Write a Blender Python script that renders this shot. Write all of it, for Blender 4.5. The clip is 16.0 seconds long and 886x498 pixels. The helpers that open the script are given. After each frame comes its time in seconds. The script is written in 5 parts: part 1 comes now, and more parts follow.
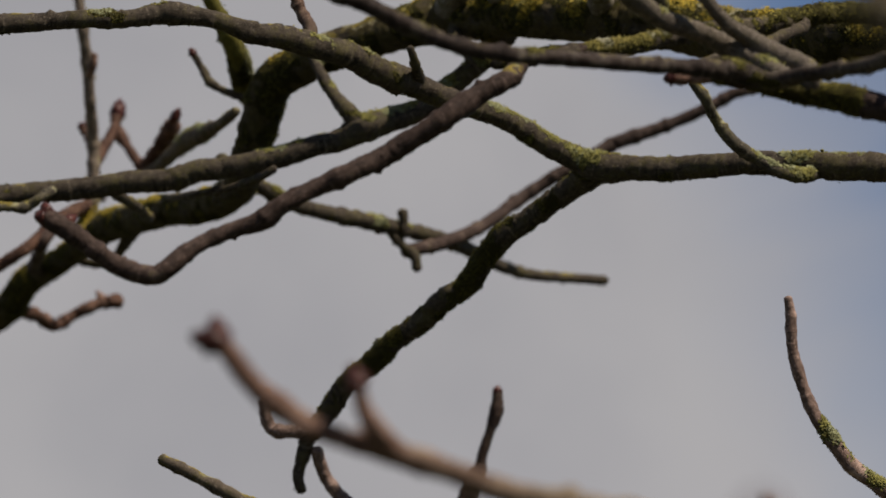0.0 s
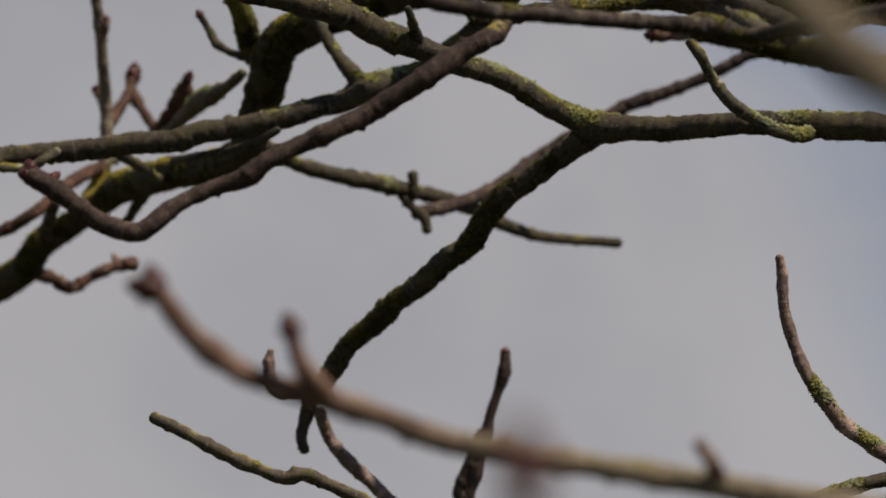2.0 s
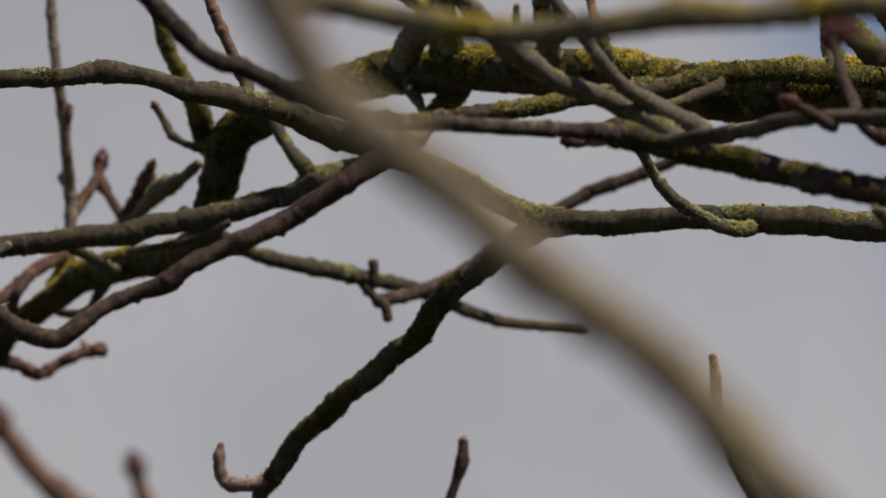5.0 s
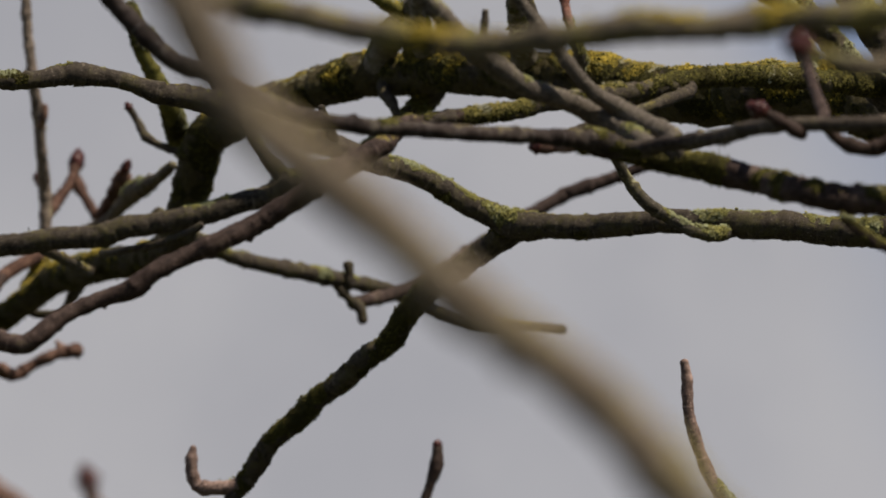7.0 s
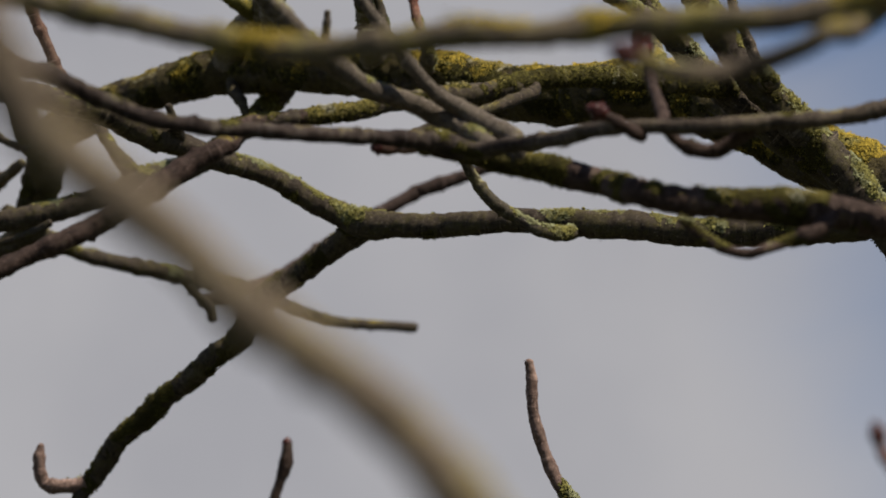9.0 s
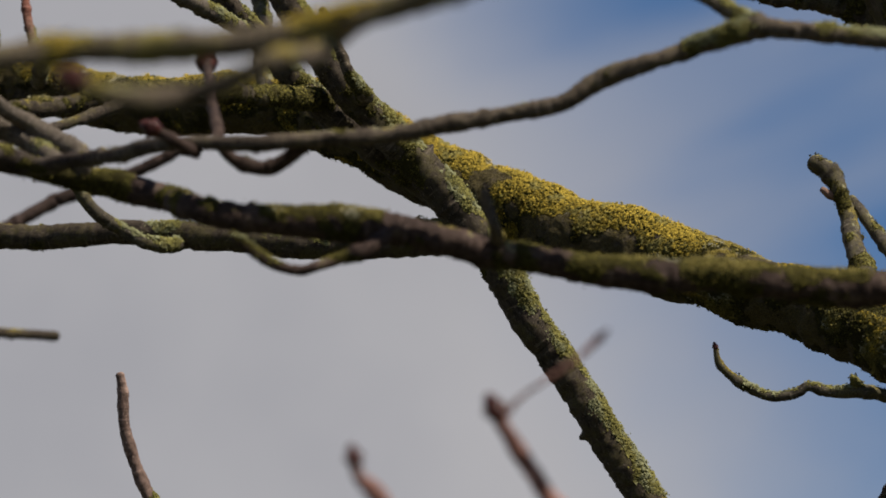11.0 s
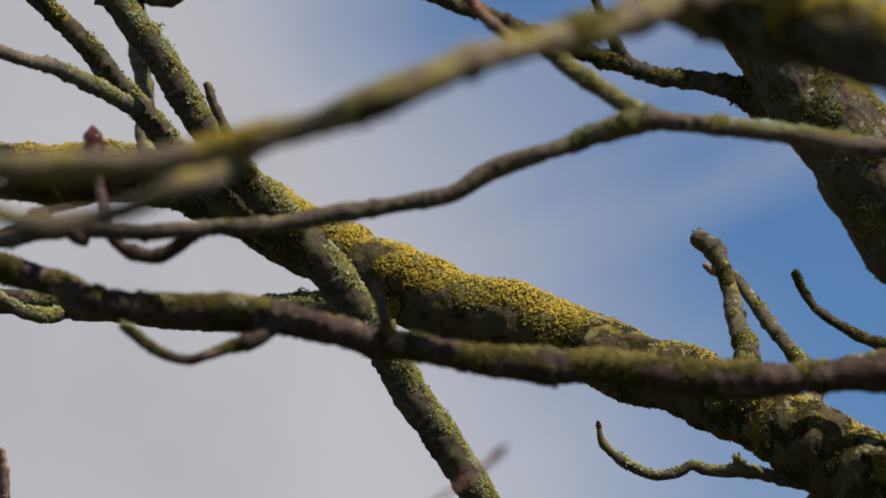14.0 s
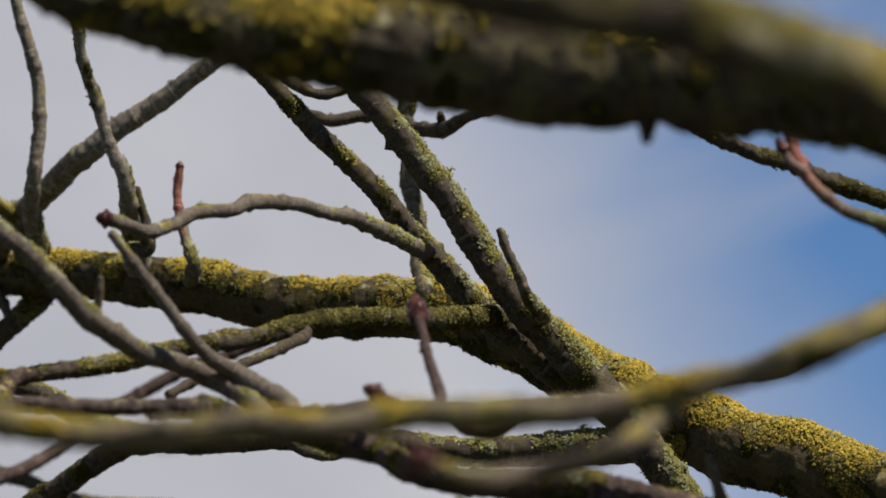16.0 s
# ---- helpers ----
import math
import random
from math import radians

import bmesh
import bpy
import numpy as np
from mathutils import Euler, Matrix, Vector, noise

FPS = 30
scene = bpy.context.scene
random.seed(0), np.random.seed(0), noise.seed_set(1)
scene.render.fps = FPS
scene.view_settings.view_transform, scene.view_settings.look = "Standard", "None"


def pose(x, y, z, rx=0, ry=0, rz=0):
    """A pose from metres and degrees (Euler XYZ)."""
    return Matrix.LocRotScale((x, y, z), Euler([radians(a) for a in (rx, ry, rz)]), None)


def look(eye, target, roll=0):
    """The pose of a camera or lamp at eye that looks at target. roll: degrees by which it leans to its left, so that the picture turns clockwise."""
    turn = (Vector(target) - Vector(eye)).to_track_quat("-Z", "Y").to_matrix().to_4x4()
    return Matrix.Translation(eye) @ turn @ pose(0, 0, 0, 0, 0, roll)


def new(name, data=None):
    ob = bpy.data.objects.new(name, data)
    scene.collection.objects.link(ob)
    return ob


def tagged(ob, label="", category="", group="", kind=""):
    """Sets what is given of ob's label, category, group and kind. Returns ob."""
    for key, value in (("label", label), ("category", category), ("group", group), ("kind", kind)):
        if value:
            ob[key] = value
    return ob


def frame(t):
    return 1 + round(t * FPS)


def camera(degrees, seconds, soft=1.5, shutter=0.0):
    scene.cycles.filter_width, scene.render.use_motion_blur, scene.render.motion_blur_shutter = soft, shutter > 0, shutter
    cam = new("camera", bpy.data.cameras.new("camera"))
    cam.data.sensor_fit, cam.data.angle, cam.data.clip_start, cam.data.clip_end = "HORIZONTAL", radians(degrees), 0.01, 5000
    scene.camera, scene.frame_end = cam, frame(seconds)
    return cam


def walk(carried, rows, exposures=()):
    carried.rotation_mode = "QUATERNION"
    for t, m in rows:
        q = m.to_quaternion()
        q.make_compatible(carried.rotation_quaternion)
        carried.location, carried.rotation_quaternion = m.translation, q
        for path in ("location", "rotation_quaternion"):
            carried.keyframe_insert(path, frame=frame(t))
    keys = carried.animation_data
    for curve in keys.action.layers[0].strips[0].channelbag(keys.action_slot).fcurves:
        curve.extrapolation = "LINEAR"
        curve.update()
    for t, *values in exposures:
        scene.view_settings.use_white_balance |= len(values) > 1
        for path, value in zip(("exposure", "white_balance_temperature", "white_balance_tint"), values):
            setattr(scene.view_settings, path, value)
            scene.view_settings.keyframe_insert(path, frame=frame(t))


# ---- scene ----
cam = camera(10, 16.0, soft=1.7)
# long lens, wide open, focused on the perch
cam.data.dof.use_dof = True
cam.data.dof.focus_distance = 4.28
cam.data.dof.aperture_fstop = 9.8
walk(cam, [
    (0.0, pose(-0.0000, -0.0000, 1.6000, 105.000, 0.000, 0.000)),
    (0.5, pose(0.0021, 0.0042, 1.6011, 105.024, 0.002, -0.010)),
    (1.0, pose(0.0112, 0.0024, 1.6056, 104.939, -0.069, 0.129)),
    (1.5, pose(0.0437, -0.0082, 1.5985, 104.798, -0.196, 0.381)),
    (2.0, pose(0.0722, -0.0036, 1.5854, 104.710, -0.210, 0.869)),
    (2.5, pose(0.0875, 0.0015, 1.5830, 104.849, -0.069, 0.969)),
    (3.0, pose(0.1257, 0.0065, 1.5946, 104.534, 0.220, 1.740)),
    (3.5, pose(0.1363, -0.0032, 1.6135, 104.805, 0.359, 1.847)),
    (3.7, pose(0.1463, -0.0033, 1.6183, 105.245, 0.045, 1.782)),
    (5.8, pose(0.1851, -0.0138, 1.6581, 105.062, -0.312, 1.709)),
    (6.0, pose(0.1842, -0.0136, 1.6661, 104.988, -0.394, 1.799)),
    (6.5, pose(0.1958, -0.0074, 1.6578, 105.044, -0.270, 1.606)),
    (7.0, pose(0.2009, 0.0041, 1.6459, 105.113, -0.332, 1.537)),
    (7.5, pose(0.2115, 0.0025, 1.6511, 105.082, -0.475, 1.475)),
    (8.0, pose(0.2168, 0.0040, 1.6409, 105.154, -0.602, 1.247)),
    (8.2, pose(0.2144, 0.0063, 1.6442, 105.009, -0.492, 1.060)),
    (10.3, pose(0.3155, -0.0132, 1.6632, 105.018, 0.352, -1.399)),
    (10.5, pose(0.3412, -0.0086, 1.6691, 105.003, 0.463, -1.612)),
    (11.0, pose(0.3849, -0.0073, 1.6652, 104.965, 0.428, -2.236)),
    (11.5, pose(0.4191, -0.0100, 1.6579, 105.047, 0.425, -2.862)),
    (12.0, pose(0.4212, -0.0082, 1.6570, 105.009, 0.400, -3.338)),
    (12.5, pose(0.4102, -0.0123, 1.6871, 105.050, 0.393, -3.721)),
    (13.0, pose(0.3906, -0.0173, 1.7125, 105.121, 0.438, -3.855)),
    (13.5, pose(0.3744, -0.0160, 1.7214, 104.929, 0.442, -3.851)),
    (14.0, pose(0.3614, -0.0100, 1.7221, 105.054, 0.496, -3.918)),
    (14.5, pose(0.3260, -0.0112, 1.7428, 104.960, 0.451, -4.016)),
    (15.0, pose(0.2768, -0.0160, 1.7614, 105.052, 0.274, -3.787)),
    (15.5, pose(0.2295, -0.0271, 1.7996, 105.128, 0.501, -3.193)),
    (16.0, pose(0.1941, -0.0279, 1.8411, 105.053, 0.569, -2.832)),
], exposures=[(0.0, 0.38, 6650, 10), (3.7, 0.37, 6520, 10), (7.0, 0.5, 6500, 10), (11.0, 0.46, 6500, 10), (12.5, 0.55, 6480, 10), (13.5, 0.68, 6450, 10), (16.0, 0.8, 6320, 10)])

# ---- sky and sun ----
SUN = Vector((0.44, -0.38, 0.81)).normalized()
sky_world = bpy.data.worlds.new("sky")
scene.world = sky_world
sky_world.use_nodes = True
wn, wl = sky_world.node_tree.nodes, sky_world.node_tree.links
wn.clear()


def wnode(kind, **inputs):
    n = wn.new(kind)
    for k, v in inputs.items():
        n.inputs[k].default_value = v
    return n


def wmath(op, a, b=0.0, c=0.0):
    n = wn.new("ShaderNodeMath")
    n.operation = op
    for slot, v in zip(n.inputs, (a, b, c)):
        if isinstance(v, (int, float)):
            slot.default_value = v
        else:
            wl.new(v, slot)
    return n.outputs[0]


def wrange(v, lo, hi):
    n = wn.new("ShaderNodeMapRange")
    n.interpolation_type = "SMOOTHSTEP"
    wl.new(v, n.inputs[0])
    n.inputs[1].default_value, n.inputs[2].default_value = lo, hi
    return n.outputs[0]


sky_tex = wn.new("ShaderNodeTexSky")
sky_tex.sky_type = "NISHITA"
sky_tex.sun_disc = False
sky_tex.sun_elevation = math.asin(SUN.z)
sky_tex.sun_rotation = math.atan2(SUN.x, SUN.y)
sky_tex.altitude = 50
sky_tex.air_density, sky_tex.dust_density, sky_tex.ozone_density = 1.0, 0.1, 5.0
way = wn.new("ShaderNodeTexCoord").outputs["Generated"]
axes = wn.new("ShaderNodeSeparateXYZ")
wl.new(way, axes.inputs[0])
big = wnode("ShaderNodeTexNoise", Scale=9.0, Detail=5.0, Roughness=0.55)
wl.new(way, big.inputs["Vector"])
soft_noise = wnode("ShaderNodeTexNoise", Scale=2.2, Detail=4.0, Roughness=0.5)
wl.new(way, soft_noise.inputs["Vector"])
# a grey cloud bank whose edge thins out to blue
edge = wmath("ADD", axes.outputs[0], wmath("MULTIPLY", wmath("SUBTRACT", axes.outputs[2], 0.26), 0.65))
edge = wmath("ADD", edge, wmath("MULTIPLY", wmath("SUBTRACT", big.outputs[0], 0.5), 0.10))
clear = wrange(edge, 0.038, 0.131)
# the bank stands before the camera; the unseen sky behind is opened, lowering fill
clear = wmath("MAXIMUM", clear, wmath("MULTIPLY", wrange(axes.outputs[1], 0.55, 0.2), 0.65))
# further clouds elsewhere in the sky
puffs = wrange(soft_noise.outputs[0], 0.5, 0.62)
far_side = wrange(axes.outputs[0], 0.25, 0.5)
clear = wmath("MULTIPLY", clear, wmath("SUBTRACT", 1.0, wmath("MULTIPLY", puffs, far_side)))
tilt = wn.new("ShaderNodeMapping")
tilt.inputs["Rotation"].default_value = (0.0, 0.34, 0.0)
wl.new(way, tilt.inputs[0])
stretch = wn.new("ShaderNodeMapping")
stretch.inputs["Scale"].default_value = (3.0, 3.0, 17.0)
wl.new(tilt.outputs[0], stretch.inputs[0])
wisp = wnode("ShaderNodeTexNoise", Scale=1.6, Detail=4.0, Roughness=0.5)
wl.new(stretch.outputs[0], wisp.inputs["Vector"])
clear = wmath("MULTIPLY", clear, wmath("SUBTRACT", 1.0, wmath("MULTIPLY", wrange(wisp.outputs[0], 0.5, 0.66), 0.30)))
cloud = wn.new("ShaderNodeMix")
cloud.data_type = "RGBA"
cloud.inputs[6].default_value, cloud.inputs[7].default_value = (5.1, 5.1, 5.5, 1), (6.3, 6.2, 6.45, 1)
wl.new(wrange(big.outputs[0], 0.3, 0.7), cloud.inputs[0])
heaven = wn.new("ShaderNodeMix")
heaven.data_type = "RGBA"
wl.new(clear, heaven.inputs[0])
wl.new(cloud.outputs[2], heaven.inputs[6])
deep = wn.new("ShaderNodeMix")
deep.data_type, deep.blend_type = "RGBA", "MULTIPLY"
deep.inputs[0].default_value = 1.0
deep.inputs[7].default_value = (0.745, 0.915, 1.06, 1)
wl.new(sky_tex.outputs[0], deep.inputs[6])
wl.new(deep.outputs[2], heaven.inputs[7])
back = wnode("ShaderNodeBackground", Strength=0.05)
wl.new(heaven.outputs[2], back.inputs[0])
wl.new(back.outputs[0], wn.new("ShaderNodeOutputWorld").inputs[0])

sun_data = bpy.data.lights.new("sun", "SUN")
sun_data.energy, sun_data.angle, sun_data.color = 4.4, radians(0.6), (1.0, 0.92, 0.79)
sun = new("sun", sun_data)
sun.matrix_world = look(SUN * 30, (0, 0, 0))

# ---- materials ----


def material(name):
    m = bpy.data.materials.new(name)
    m.use_nodes = True
    return m, m.node_tree.nodes, m.node_tree.links, m.node_tree.nodes["Principled BSDF"]


def noise_tex(nodes, links, vec, scale, detail=4.0, rough=0.6):
    n = nodes.new("ShaderNodeTexNoise")
    n.inputs["Scale"].default_value, n.inputs["Detail"].default_value = scale, detail
    n.inputs["Roughness"].default_value = rough
    links.new(vec, n.inputs["Vector"])
    return n.outputs[0]


def calc(nodes, links, op, a, b=0.0):
    n = nodes.new("ShaderNodeMath")
    n.operation = op
    for slot, v in zip(n.inputs, (a, b)):
        if isinstance(v, (int, float)):
            slot.default_value = v
        else:
            links.new(v, slot)
    return n.outputs[0]


def ramp(nodes, links, v, lo, hi, a=0.0, b=1.0):
    n = nodes.new("ShaderNodeMapRange")
    n.interpolation_type = "SMOOTHSTEP"
    links.new(v, n.inputs[0])
    for i, x in enumerate((lo, hi, a, b), 1):
        n.inputs[i].default_value = x
    return n.outputs[0]


def blend(nodes, links, f, a, b):
    n = nodes.new("ShaderNodeMix")
    n.data_type = "RGBA"
    for slot, v in ((n.inputs[0], f), (n.inputs[6], a), (n.inputs[7], b)):
        if isinstance(v, (tuple, float, int)):
            slot.default_value = (*v, 1) if isinstance(v, tuple) else v
        else:
            links.new(v, slot)
    return n.outputs[2]


def bark(name, lichen, algae, young=0.0, dark=(0.014, 0.011, 0.009), pale=(0.085, 0.07, 0.055), film_dark=(0.016, 0.016, 0.004), film_pale=(0.075, 0.066, 0.018), coat=(0.20, 0.19, 0.115), fresh_dark=(0.045, 0.022, 0.016), fresh_pale=(0.22, 0.13, 0.095), relief=0.0009, dots=0.6):
    """Smooth branch bark with growth rings and grain along the branch, a green film of algae, lichen and moss where
    they grow, and its own tone at the tip: red-brown young wood, or shade put into the colour.
    """
    m, nodes, links, bsdf = material(name)
    tc = nodes.new("ShaderNodeTexCoord")
    here, along = tc.outputs["Object"], tc.outputs["UV"]
    geo = nodes.new("ShaderNodeNewGeometry")
    up = nodes.new("ShaderNodeSeparateXYZ")
    links.new(geo.outputs["Normal"], up.inputs[0])

    def grown(layer):
        n = nodes.new("ShaderNodeAttribute")
        n.attribute_name = layer
        return n.outputs["Fac"]

    def scaled(x, y):
        n = nodes.new("ShaderNodeMapping")
        n.inputs["Scale"].default_value = (x, y, 1.0)
        links.new(along, n.inputs[0])
        return n.outputs[0]

    def total(*terms):
        out = None
        for value, k in terms:
            term = calc(nodes, links, "MULTIPLY", value, k)
            out = term if out is None else calc(nodes, links, "ADD", out, term)
        return out

    grain = noise_tex(nodes, links, scaled(110.0, 260.0), 1.0, 6.0, 0.72)
    rings = noise_tex(nodes, links, scaled(230.0, 26.0), 1.0, 3.0, 0.6)
    fine = noise_tex(nodes, links, here, 800.0, 4.0, 0.65)
    mid = noise_tex(nodes, links, here, 170.0, 5.0, 0.65)
    wide = noise_tex(nodes, links, here, 34.0, 5.0, 0.65)
    wider = noise_tex(nodes, links, here, 11.0, 3.0, 0.5)
    tone = total((grain, 0.4), (mid, 0.3), (wide, 0.3))
    col = blend(nodes, links, ramp(nodes, links, tone, 0.34, 0.68), dark, pale)
    # weathered grey patches, pale growth rings and dark lenticels
    col = blend(nodes, links, ramp(nodes, links, wide, 0.55, 0.68, 0.0, 0.5), col, tuple(min(1.0, 1.7 * v + 0.02) for v in pale))
    col = blend(nodes, links, ramp(nodes, links, rings, 0.60, 0.68, 0.0, 0.75 * dots), col, tuple(min(1.0, 1.8 * v + 0.015) for v in pale))
    col = blend(nodes, links, ramp(nodes, links, rings, 0.40, 0.33, 0.0, dots), col, tuple(0.6 * v for v in dark))
    col = blend(nodes, links, ramp(nodes, links, fine, 0.56, 0.66, 0.0, 0.6), col, tuple(0.4 * v for v in dark))
    specks = noise_tex(nodes, links, scaled(260.0, 620.0), 1.0, 2.0, 0.5)
    col = blend(nodes, links, ramp(nodes, links, specks, 0.62, 0.70, 0.0, dots), col, tuple(min(1.0, 2.0 * v + 0.02) for v in pale))
    if young:
        length = nodes.new("ShaderNodeSeparateXYZ")
        links.new(along, length.inputs[0])
        reach = calc(nodes, links, "ADD", length.outputs[0], calc(nodes, links, "MULTIPLY", wide, young * 0.9))
        fresh = ramp(nodes, links, reach, young * 0.8, young * 1.8, 1.0, 0.0)
        red = blend(nodes, links, ramp(nodes, links, tone, 0.36, 0.66), fresh_dark, fresh_pale)
        red = blend(nodes, links, ramp(nodes, links, wide, 0.5, 0.66, 0.0, 0.6), red, tuple(1.1 * v + 0.03 for v in fresh_pale))
        red = blend(nodes, links, ramp(nodes, links, rings, 0.58, 0.66, 0.0, 0.6), red, tuple(1.1 * v + 0.04 for v in fresh_pale))
        red = blend(nodes, links, ramp(nodes, links, rings, 0.41, 0.35, 0.0, 0.7), red, fresh_dark)
        col = blend(nodes, links, fresh, col, red)
        old = calc(nodes, links, "SUBTRACT", 1.0, calc(nodes, links, "MULTIPLY", fresh, 0.85))
    else:
        old = 1.0
    film = calc(nodes, links, "MULTIPLY", ramp(nodes, links, total((wide, 0.6), (mid, 0.4)), 0.60 - 0.25 * algae, 0.72 - 0.25 * algae, 0.0, 0.8), old)
    green = blend(nodes, links, ramp(nodes, links, fine, 0.35, 0.65), film_dark, film_pale)
    col = blend(nodes, links, film, col, green)
    # thin flat stains of lichen, more of them on the upper side and the sunlit side
    patch = total((wide, 0.6), (wider, 0.5), (mid, 0.35), (up.outputs[2], 0.16), (up.outputs[0], 0.09))
    lim = 0.98 - 0.26 * lichen
    stain = calc(nodes, links, "MULTIPLY", ramp(nodes, links, patch, lim, lim + 0.05, 0.0, 0.85), old)
    # the speckle's dark end is painted shade in the crevices of the crust
    gold = blend(nodes, links, ramp(nodes, links, fine, 0.36, 0.66), (0.07, 0.055, 0.010), (0.27, 0.205, 0.038))
    gold = blend(nodes, links, ramp(nodes, links, noise_tex(nodes, links, here, 48.0, 4.0), 0.48, 0.6, 0.0, 0.85), gold, coat)
    col = blend(nodes, links, stain, col, gold)
    # the mats on which the raised crust and the moss stand
    hues = noise_tex(nodes, links, here, 42.0, 4.0)
    height = total((grain, 0.35), (rings, 0.8 * dots), (fine, 0.35), (mid, 0.7), (wide, 1.5 - 1.5 * dots))
    for layer, low, high, other in (("moss", (0.010, 0.010, 0.003), (0.07, 0.06, 0.014), (0.035, 0.03, 0.008)), ("crust", (0.05, 0.045, 0.015), (0.17, 0.155, 0.05), (0.16, 0.162, 0.09)), ("gold", (0.075, 0.055, 0.007), (0.25, 0.19, 0.028), (0.14, 0.125, 0.035))):
        there = ramp(nodes, links, total((grown(layer), 1.0), (fine, 0.35)), 0.32, 0.5)
        mat = blend(nodes, links, ramp(nodes, links, fine, 0.36, 0.62), low, high)
        mat = blend(nodes, links, ramp(nodes, links, hues, 0.5, 0.64, 0.0, 0.7), mat, other)
        col = blend(nodes, links, calc(nodes, links, "MULTIPLY", there, 0.92), col, mat)
        height = calc(nodes, links, "ADD", height, total((calc(nodes, links, "MULTIPLY", there, fine), 2.6)))
    links.new(col, bsdf.inputs["Base Color"])
    bsdf.inputs["Roughness"].default_value = 0.7
    bsdf.inputs["Specular IOR Level"].default_value = 0.08
    bump = nodes.new("ShaderNodeBump")
    bump.inputs["Strength"].default_value, bump.inputs["Distance"].default_value = 1.0, relief
    links.new(height, bump.inputs["Height"])
    links.new(bump.outputs[0], bsdf.inputs["Normal"])
    return m


LIMB = bark("lichened limb bark", 0.6, 0.85, dark=(0.018, 0.013, 0.009), pale=(0.16, 0.13, 0.096), film_dark=(0.018, 0.014, 0.004), film_pale=(0.085, 0.066, 0.018), coat=(0.26, 0.245, 0.17), relief=0.0032, dots=0.0)
BOUGH = bark("mottled limb bark", 0.85, 0.45, dark=(0.012, 0.0095, 0.007), pale=(0.13, 0.105, 0.07), film_dark=(0.03, 0.026, 0.007), film_pale=(0.145, 0.125, 0.037), coat=(0.28, 0.255, 0.155), relief=0.003, dots=0.0)
TRUNK = bark("trunk bark", 0.85, 0.6, dark=(0.018, 0.013, 0.008), pale=(0.19, 0.15, 0.108), film_dark=(0.022, 0.018, 0.006), film_pale=(0.10, 0.084, 0.03), coat=(0.42, 0.38, 0.30), relief=0.0045, dots=0.0)
BRANCH = bark("branch bark", 0.25, 0.5, dark=(0.014, 0.0105, 0.008), pale=(0.098, 0.077, 0.056), film_dark=(0.019, 0.016, 0.006), film_pale=(0.085, 0.072, 0.028))
CRUSTED = bark("pale crusted bark", 0.5, 0.6, dark=(0.018, 0.015, 0.011), pale=(0.14, 0.118, 0.088), film_dark=(0.026, 0.023, 0.009), film_pale=(0.115, 0.10, 0.045), coat=(0.26, 0.25, 0.16))
MOSSY = bark("mossy bark", 0.45, 1.0, film_dark=(0.04, 0.036, 0.006), film_pale=(0.19, 0.165, 0.03))
TWIG = bark("twig bark", 0.3, 0.35, young=0.11, dark=(0.02, 0.014, 0.011), pale=(0.12, 0.09, 0.07))
ROSY = bark("rosy young bark", -0.6, -1.0, dark=(0.065, 0.041, 0.034), pale=(0.28, 0.19, 0.155))
REDDISH = bark("red-brown twig bark", 0.1, 0.15, dark=(0.014, 0.009, 0.0075), pale=(0.08, 0.053, 0.043))
TAN = bark("grey-brown branch bark", 0.45, 0.45, dark=(0.028, 0.022, 0.016), pale=(0.16, 0.125, 0.092))
NEAR = bark("tan branch bark", 0.6, 0.55, dark=(0.055, 0.042, 0.029), pale=(0.2, 0.16, 0.11), film_dark=(0.07, 0.058, 0.014), film_pale=(0.21, 0.178, 0.036))
DRAB = bark("drab tan bark", 0.4, 0.35, dark=(0.06, 0.045, 0.032), pale=(0.26, 0.2, 0.14), film_dark=(0.06, 0.05, 0.018), film_pale=(0.19, 0.158, 0.062))
FAWN = bark("pale fawn bark", 0.25, 0.3, dark=(0.06, 0.045, 0.034), pale=(0.28, 0.215, 0.165))
WEATHERED = bark("weathered grey-brown bark", 0.5, 0.42, dark=(0.058, 0.048, 0.037), pale=(0.26, 0.222, 0.174))
SHOOT = bark("young branch bark", 0.3, 0.35, young=0.2, dark=(0.07, 0.054, 0.036), pale=(0.32, 0.25, 0.17))
# dark fresh tones here put the shade on the outer half into the colour
SHADED = bark("branch bark shaded towards its tip", 0.35, 0.35, young=0.75, dark=(0.028, 0.022, 0.016), pale=(0.16, 0.125, 0.092), fresh_dark=(0.013, 0.009, 0.008), fresh_pale=(0.052, 0.038, 0.032))
BLUSH = bark("blushing twig bark", 0.3, 0.35, young=0.07, dark=(0.035, 0.028, 0.02), pale=(0.18, 0.148, 0.108), fresh_dark=(0.075, 0.03, 0.022), fresh_pale=(0.3, 0.125, 0.09))
RUSSET = bark("red-brown shoot bark", -0.6, -1.0, dark=(0.09, 0.042, 0.034), pale=(0.33, 0.17, 0.135))
RUSTY = bark("rust-brown twig bark", -0.3, -0.6, dark=(0.024, 0.012, 0.009), pale=(0.115, 0.062, 0.042))
ASHEN = bark("grey-brown twig bark", 0.25, 0.3, dark=(0.045, 0.036, 0.028), pale=(0.155, 0.127, 0.10))


